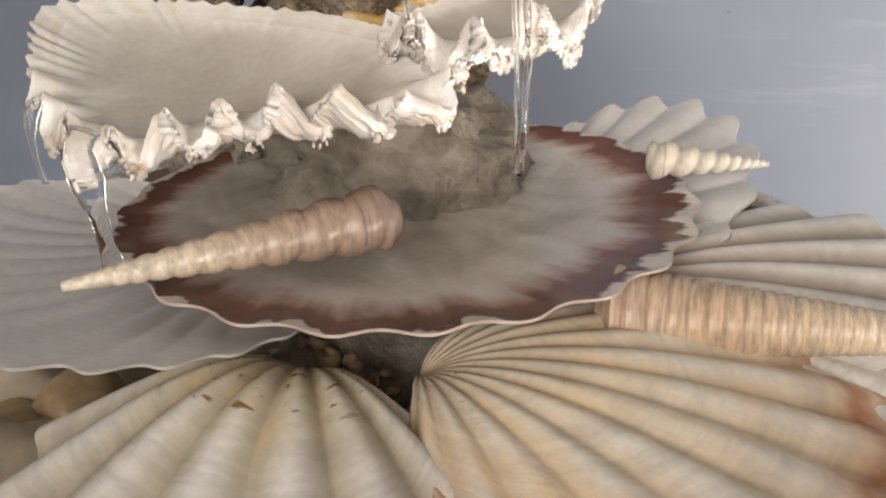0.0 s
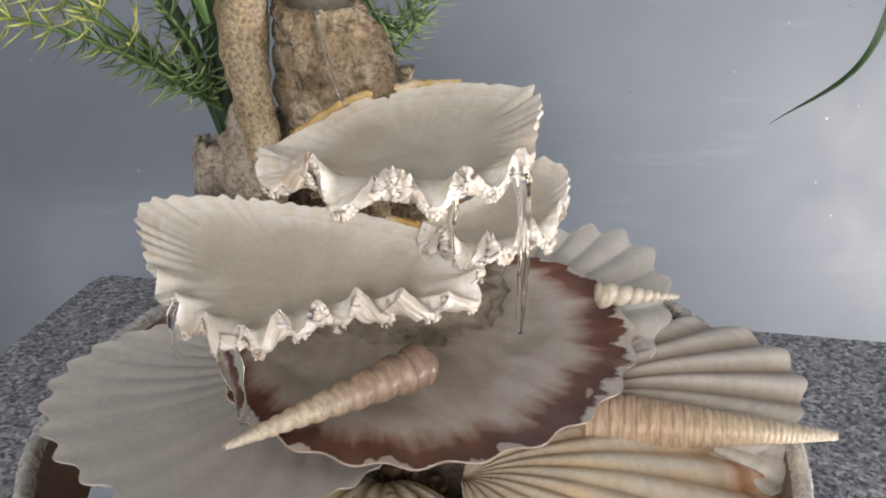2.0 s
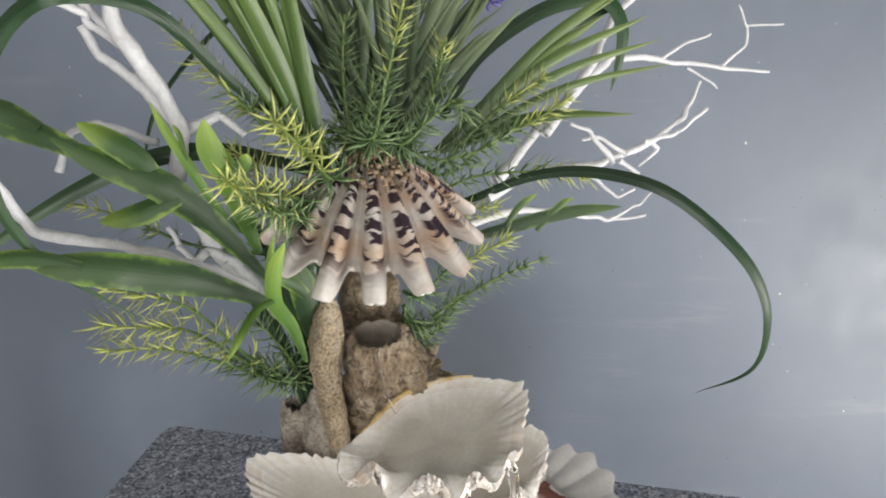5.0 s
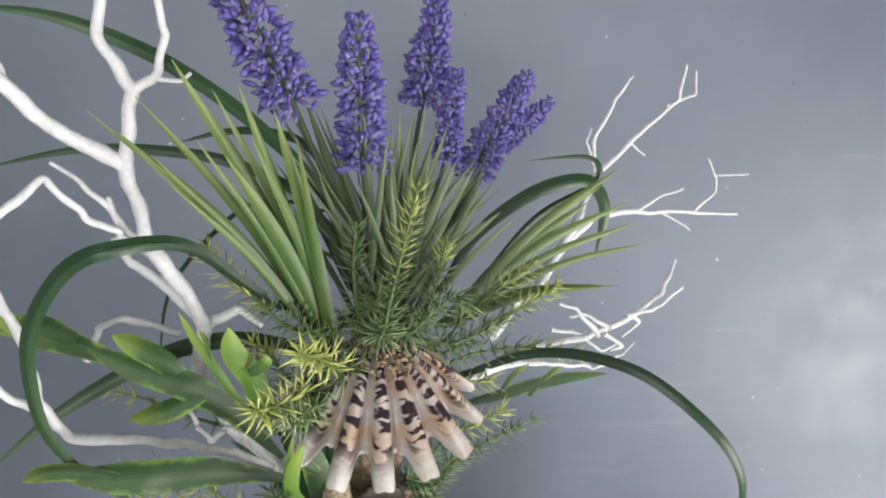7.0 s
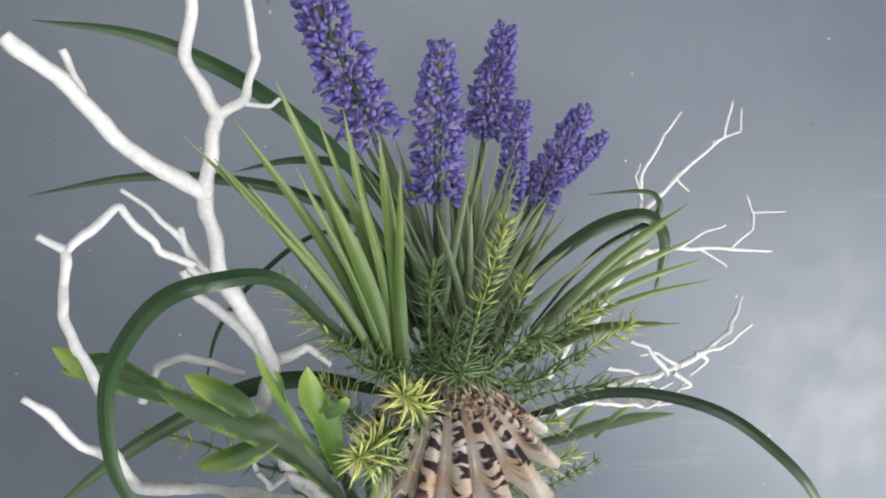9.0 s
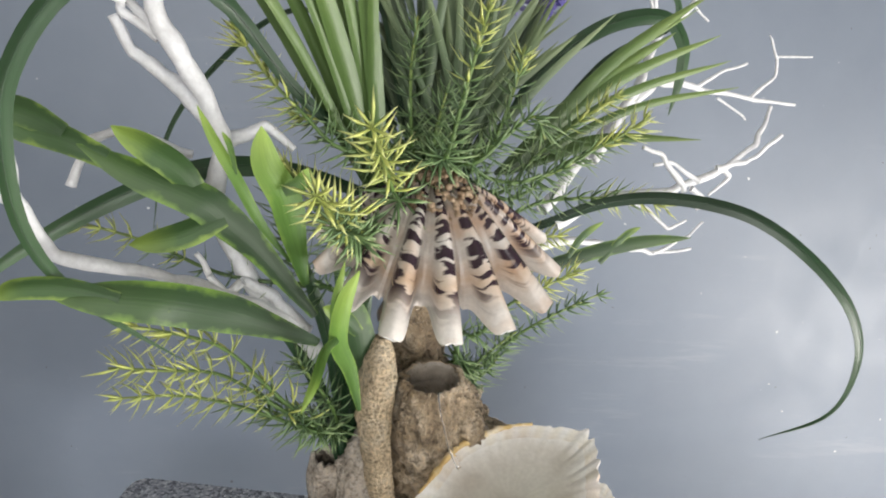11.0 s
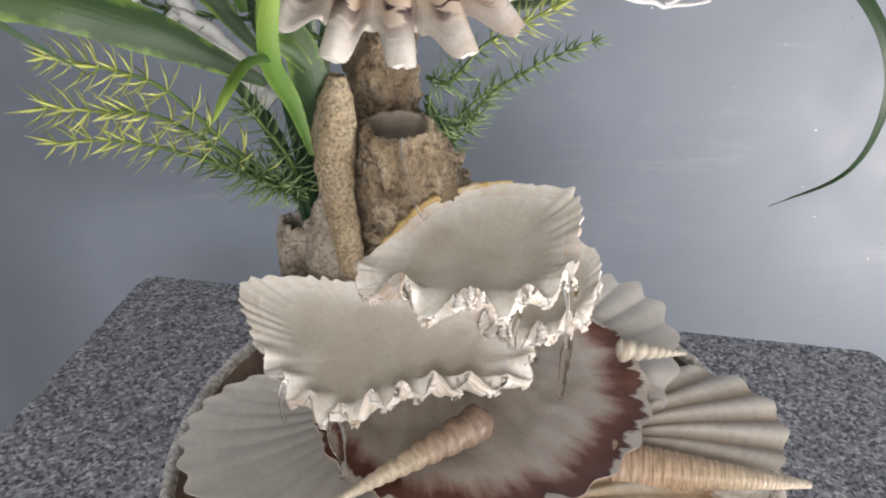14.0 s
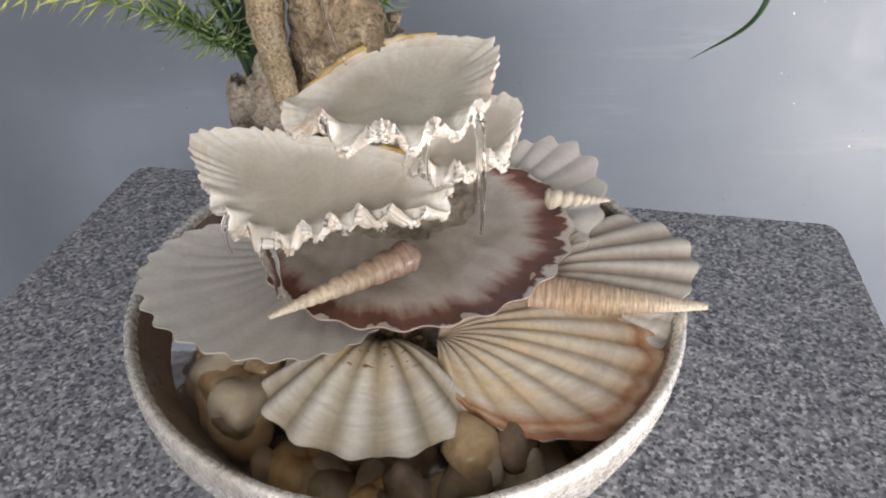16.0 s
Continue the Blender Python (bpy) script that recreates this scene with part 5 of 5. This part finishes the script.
# needle-leaved shoots
LOW = (-0.084, 0.115, 0.219)
MIDP = (-0.042, 0.145, 0.385)
for label, pts, gold, leaf, rings in (
    ("feathery shoot with yellow tips reaching low", [LOW, *[(-0.112, 0.09, 0.258), (-0.141, 0.09, 0.289), (-0.169, 0.09, 0.299), (-0.19, 0.09, 0.303)]], 0.75, 0.0135, 30),
    ("feathery shoot with yellow tips beside it", [LOW, *[(-0.115, 0.09, 0.255), (-0.143, 0.09, 0.275), (-0.17, 0.09, 0.278), (-0.196, 0.09, 0.28)]], 0.7, 0.0135, 30),
    ("feathery green shoot hanging low", [LOW, *[(-0.107, 0.09, 0.245), (-0.138, 0.09, 0.258), (-0.165, 0.09, 0.264), (-0.197, 0.09, 0.263)]], 0.55, 0.0125, 30),
    ("feathery green shoot close to the driftwood", [LOW, *[(-0.095, 0.1, 0.237), (-0.111, 0.1, 0.244), (-0.127, 0.1, 0.25)]], 0.0, 0.0125, 22),
    ("dark green feathery shoot", [LOW, *[(-0.089, 0.1, 0.249), (-0.101, 0.1, 0.268), (-0.108, 0.1, 0.279)]], 0.0, 0.013, 20),
    ("dark green feathery shoot under the clam", [(-0.02, 0.13, 0.27), *[(-0.005, 0.14, 0.248), (0.019, 0.14, 0.27), (0.043, 0.14, 0.285), (0.074, 0.15, 0.294)]], 0.0, 0.011, 30),
    ("yellow-green feathery shoot under the clam", [(-0.02, 0.13, 0.28), *[(-0.009, 0.12, 0.281), (0.007, 0.12, 0.299), (0.027, 0.12, 0.31), (0.046, 0.12, 0.321)]], 0.45, 0.0125, 26),
    ("green feathery shoot under the clam", [(-0.02, 0.13, 0.265), *[(-0.011, 0.14, 0.246), (0.004, 0.14, 0.26), (0.019, 0.14, 0.273)]], 0.0, 0.012, 22),
    ("green feathery shoot hanging under the clam", [(-0.02, 0.13, 0.26), *[(-0.011, 0.14, 0.236), (0.002, 0.14, 0.246), (0.01, 0.14, 0.257)]], 0.0, 0.011, 18),
    ("feathery shoot with a yellow tip toward the wall", [MIDP, *[(-0.013, 0.13, 0.345), (0.024, 0.13, 0.356), (0.061, 0.13, 0.359), (0.096, 0.12, 0.358)]], 0.25, 0.0125, 34),
    ("feathery shoot with yellow tip rising", [MIDP, *[(-0.005, 0.14, 0.356), (0.021, 0.14, 0.38), (0.042, 0.14, 0.399), (0.065, 0.14, 0.416)]], 0.3, 0.0125, 30),
    ("feathery shoot with yellow-green tip", [MIDP, *[(0.001, 0.13, 0.357), (0.03, 0.13, 0.376), (0.059, 0.13, 0.391), (0.078, 0.13, 0.405)]], 0.3, 0.013, 30),
    ("upright feathery shoot", [MIDP, *[(-0.038, 0.15, 0.372), (-0.027, 0.15, 0.4), (-0.016, 0.17, 0.424), (-0.007, 0.18, 0.455)]], 0.3, 0.0135, 32),
    ("green feathery shoot in the middle", [MIDP, *[(-0.023, 0.11, 0.38), (-0.006, 0.11, 0.394), (0.008, 0.11, 0.405), (0.015, 0.11, 0.394)]], 0.0, 0.014, 26),
    ("tall feathery shoot before the lavender stems", [MIDP, *[(-0.037, 0.1, 0.385), (-0.03, 0.1, 0.414), (-0.023, 0.1, 0.445), (-0.016, 0.1, 0.476)]], 0.35, 0.0125, 40),
    ("pale feathery shoot among the stems", [MIDP, *[(-0.05, 0.12, 0.383), (-0.053, 0.12, 0.421), (-0.051, 0.12, 0.449)]], 0.0, 0.0125, 30),
    ("short feathery shoot among the stems", [MIDP, *[(-0.015, 0.12, 0.382), (-0.002, 0.12, 0.412), (0.003, 0.12, 0.438)]], 0.15, 0.0125, 28),
    ("low feathery shoot toward the blades", [MIDP, *[(-0.07, 0.11, 0.381), (-0.09, 0.11, 0.397), (-0.109, 0.11, 0.401)]], 0.2, 0.0125, 26),
    ("green feathery shoot in front", [MIDP, *[(-0.043, 0.11, 0.38), (-0.04, 0.11, 0.399), (-0.036, 0.11, 0.417)]], 0.0, 0.013, 22),
    ("green feathery shoot bending aside", [MIDP, *[(-0.007, 0.12, 0.37), (0.021, 0.12, 0.373), (0.046, 0.12, 0.388)]], 0.0, 0.0125, 26),
    ("feathery shoot with yellow tip among the blades", [MIDP, *[(-0.083, 0.1, 0.387), (-0.105, 0.1, 0.405), (-0.122, 0.1, 0.423), (-0.135, 0.1, 0.443)]], 0.45, 0.0135, 30),
    ("feathery shoot seen end on, pale tip", [MIDP, *[(-0.057, 0.1, 0.364), (-0.069, 0.06, 0.39), (-0.078, 0.02, 0.415)]], 0.5, 0.015, 22),
    ("yellow feathery shoot seen end on", [(-0.06, 0.11, 0.33), *[(-0.077, 0.09, 0.355), (-0.089, 0.05, 0.37), (-0.098, 0.006, 0.392)]], 0.6, 0.0145, 24),
    ("green feathery shoot at the clam", [(-0.06, 0.11, 0.335), *[(-0.074, 0.09, 0.344), (-0.081, 0.05, 0.362), (-0.091, 0.03, 0.373)]], 0.0, 0.0135, 20),
    ("feathery shoot with yellow tip behind the clam", [MIDP, *[(0.002, 0.13, 0.332), (0.021, 0.13, 0.335), (0.04, 0.13, 0.337)]], 0.5, 0.012, 18),
    ("small feathery shoot with yellow tip far out", [(-0.09, 0.12, 0.31), *[(-0.142, 0.12, 0.316), (-0.181, 0.12, 0.334), (-0.216, 0.12, 0.345)]], 0.4, 0.011, 22),
    ("green feathery shoot behind the leaves", [(-0.07, 0.125, 0.3), *[(-0.101, 0.12, 0.315), (-0.113, 0.12, 0.34), (-0.119, 0.12, 0.366)]], 0.0, 0.013, 26),
    ("yellow-tipped shoot behind the leaves", [(-0.07, 0.12, 0.31), *[(-0.089, 0.11, 0.34), (-0.1, 0.11, 0.363), (-0.116, 0.11, 0.379)]], 0.4, 0.014, 26),
):
    shoot(label + " in the arrangement", pts, rng, leaf * (1.3 if gold > 0.5 else 1.2), 7, int(rings * (0.5 if gold > 0.5 else 0.58)), 0.0014, gold, 0.1, 0.92)

# white painted branches

kink = random.Random(8)


def branch(label, runs):
    ob = thing("white_branch", label, "dried branch", "white painted branches")
    for k, (pts, r0, r1) in enumerate(runs):
        bm = bmesh.new()
        line = [Vector(pts[0])]
        for a, b in zip(pts, pts[1:]):
            a, b = Vector(a), Vector(b)
            for f in (0.2, 0.5, 0.8) if (b - a).length > 0.02 else (0.5,):
                line.append(a.lerp(b, f) + Vector([kink.uniform(-1, 1) for _ in range(3)]) * min(0.0011, (b - a).length * 0.035))
            line.append(b)
        knob = kink.random() * 6
        tube(bm, line, lambda s: 0.88 * (r0 + (r1 - r0) * s ** 0.8) * (1 + 0.12 * max(0.0, math.sin(s * len(line) * 0.9 + knob))), 4 * len(line), 12, 0.2, 80, k * 3.1)
        part("limb" if k == 0 else "twig", bm, M_CORAL, ob)


branch("thick white-painted forked branch rising beside the flowers", [
    ([*[(-0.097, 0.125, 0.269), (-0.121, 0.125, 0.296), (-0.136, 0.12, 0.322), (-0.148, 0.115, 0.356), (-0.141, 0.11, 0.387)], *[(-0.146, 0.11, 0.402), (-0.165, 0.105, 0.439), (-0.172, 0.1, 0.486), (-0.206, 0.09, 0.512), (-0.224, 0.08, 0.538), (-0.245, 0.07, 0.559)]], 0.0055, 0.0042),
    ([(-0.172, 0.1, 0.485), (-0.164, 0.1, 0.525), (-0.178, 0.1, 0.554), (-0.174, 0.1, 0.573), (-0.177, 0.1, 0.598)], 0.0045, 0.0028),
    ([(-0.164, 0.1, 0.525), (-0.151, 0.1, 0.534), (-0.145, 0.1, 0.553), (-0.149, 0.1, 0.584), (-0.149, 0.1, 0.599)], 0.003, 0.0016),
    ([(-0.153, 0.1, 0.532), (-0.139, 0.1, 0.531), (-0.134, 0.1, 0.535)], 0.0016, 0.001),
    ([(-0.211, 0.09, 0.516), (-0.222, 0.09, 0.532), (-0.229, 0.09, 0.554)], 0.0034, 0.0022),
    ([(-0.167, 0.11, 0.433), (-0.182, 0.11, 0.444), (-0.186, 0.11, 0.467)], 0.0028, 0.0016),
    ([(-0.167, 0.11, 0.433), (-0.19, 0.11, 0.465), (-0.214, 0.11, 0.486)], 0.0028, 0.0014),
    ([(-0.144, 0.115, 0.392), (-0.163, 0.115, 0.414), (-0.181, 0.115, 0.428), (-0.187, 0.115, 0.442)], 0.005, 0.0026)])
branch("white-painted branch bending low and outward", [
    ([*[(-0.105, 0.1, 0.294), (-0.123, 0.095, 0.308), (-0.146, 0.085, 0.323), (-0.164, 0.075, 0.333), (-0.186, 0.065, 0.342), (-0.201, 0.055, 0.35)], *[(-0.209, 0.045, 0.377), (-0.21, 0.045, 0.403), (-0.223, 0.055, 0.423), (-0.229, 0.06, 0.436), (-0.23, 0.075, 0.464), (-0.21, 0.09, 0.482), (-0.195, 0.1, 0.457), (-0.179, 0.105, 0.448)]], 0.0038, 0.0022),
    ([(-0.209, 0.04, 0.378), (-0.22, 0.04, 0.383), (-0.231, 0.04, 0.398), (-0.242, 0.04, 0.407)], 0.003, 0.002),
    ([(-0.214, 0.12, 0.362), (-0.204, 0.12, 0.384), (-0.19, 0.12, 0.389), (-0.157, 0.12, 0.379)], 0.0024, 0.0024),
    ([(-0.23, 0.075, 0.464), (-0.242, 0.075, 0.471)], 0.0028, 0.002)])
branch("white-painted branch with curling twigs", [
    ([(-0.102, 0.115, 0.286), (-0.12, 0.115, 0.307), (-0.134, 0.115, 0.315), (-0.144, 0.115, 0.306), (-0.157, 0.115, 0.33)], 0.005, 0.0014),
    ([(-0.134, 0.11, 0.317), (-0.142, 0.11, 0.311), (-0.151, 0.11, 0.32)], 0.0026, 0.0014),
    ([(-0.141, 0.12, 0.386), (-0.122, 0.12, 0.394), (-0.109, 0.12, 0.383)], 0.0045, 0.002)])
branch("white-painted branch with thin twigs toward the wall", [
    ([(0.045, 0.2, 0.332), (0.096, 0.24, 0.375), (0.139, 0.26, 0.411), (0.192, 0.3, 0.403), (0.253, 0.33, 0.394), (0.304, 0.34, 0.389)], 0.005, 0.0013),
    ([(0.191, 0.3, 0.404), (0.208, 0.3, 0.416), (0.229, 0.3, 0.424)], 0.002, 0.001),
    ([(0.256, 0.33, 0.395), (0.274, 0.33, 0.413), (0.273, 0.33, 0.428), (0.304, 0.33, 0.43)], 0.0018, 0.0008),
    ([(0.273, 0.33, 0.426), (0.262, 0.33, 0.445)], 0.0014, 0.0008),
    ([(0.226, 0.33, 0.393), (0.255, 0.33, 0.376)], 0.0014, 0.0008)])
branch("white-painted branch rising behind the leaves", [
    ([(0.083, 0.22, 0.36), (0.12, 0.25, 0.405), (0.143, 0.28, 0.439), (0.184, 0.3, 0.471), (0.215, 0.3, 0.5), (0.218, 0.3, 0.529)], 0.0045, 0.001),
    ([(0.145, 0.29, 0.439), (0.142, 0.29, 0.466), (0.157, 0.29, 0.501), (0.17, 0.29, 0.52)], 0.0025, 0.0009),
    ([(0.205, 0.3, 0.495), (0.229, 0.3, 0.505), (0.227, 0.3, 0.524)], 0.0016, 0.0007),
    ([(0.177, 0.3, 0.464), (0.191, 0.3, 0.453)], 0.0013, 0.0008),
    ([(0.141, 0.28, 0.449), (0.133, 0.28, 0.468), (0.136, 0.28, 0.479)], 0.0014, 0.0008)])
branch("low white-painted branch with many small twigs", [
    ([(0.032, 0.13, 0.343), (0.062, 0.135, 0.358), (0.102, 0.14, 0.361), (0.131, 0.145, 0.372), (0.155, 0.15, 0.388), (0.166, 0.16, 0.409)], 0.004, 0.0012),
    ([(0.13, 0.145, 0.374), (0.15, 0.145, 0.38), (0.167, 0.145, 0.395)], 0.002, 0.0012),
    ([(0.11, 0.14, 0.361), (0.093, 0.14, 0.382), (0.081, 0.14, 0.386)], 0.0022, 0.0012),
    ([(0.118, 0.14, 0.367), (0.097, 0.14, 0.378), (0.089, 0.14, 0.376)], 0.0018, 0.001),
    ([(0.114, 0.14, 0.363), (0.127, 0.14, 0.354), (0.119, 0.14, 0.351)], 0.0018, 0.001),
    ([(0.134, 0.145, 0.374), (0.139, 0.145, 0.369), (0.128, 0.145, 0.358)], 0.0018, 0.001)])
branch("white-painted twigs low behind the clam", [
    ([(0.014, 0.18, 0.304), (0.064, 0.2, 0.31), (0.099, 0.21, 0.304), (0.135, 0.22, 0.295), (0.165, 0.22, 0.299)], 0.004, 0.001),
    ([(0.132, 0.21, 0.299), (0.156, 0.21, 0.311), (0.165, 0.21, 0.322)], 0.0016, 0.0008),
    ([(0.094, 0.2, 0.339), (0.114, 0.2, 0.335), (0.135, 0.2, 0.32), (0.147, 0.2, 0.326)], 0.002, 0.001)])
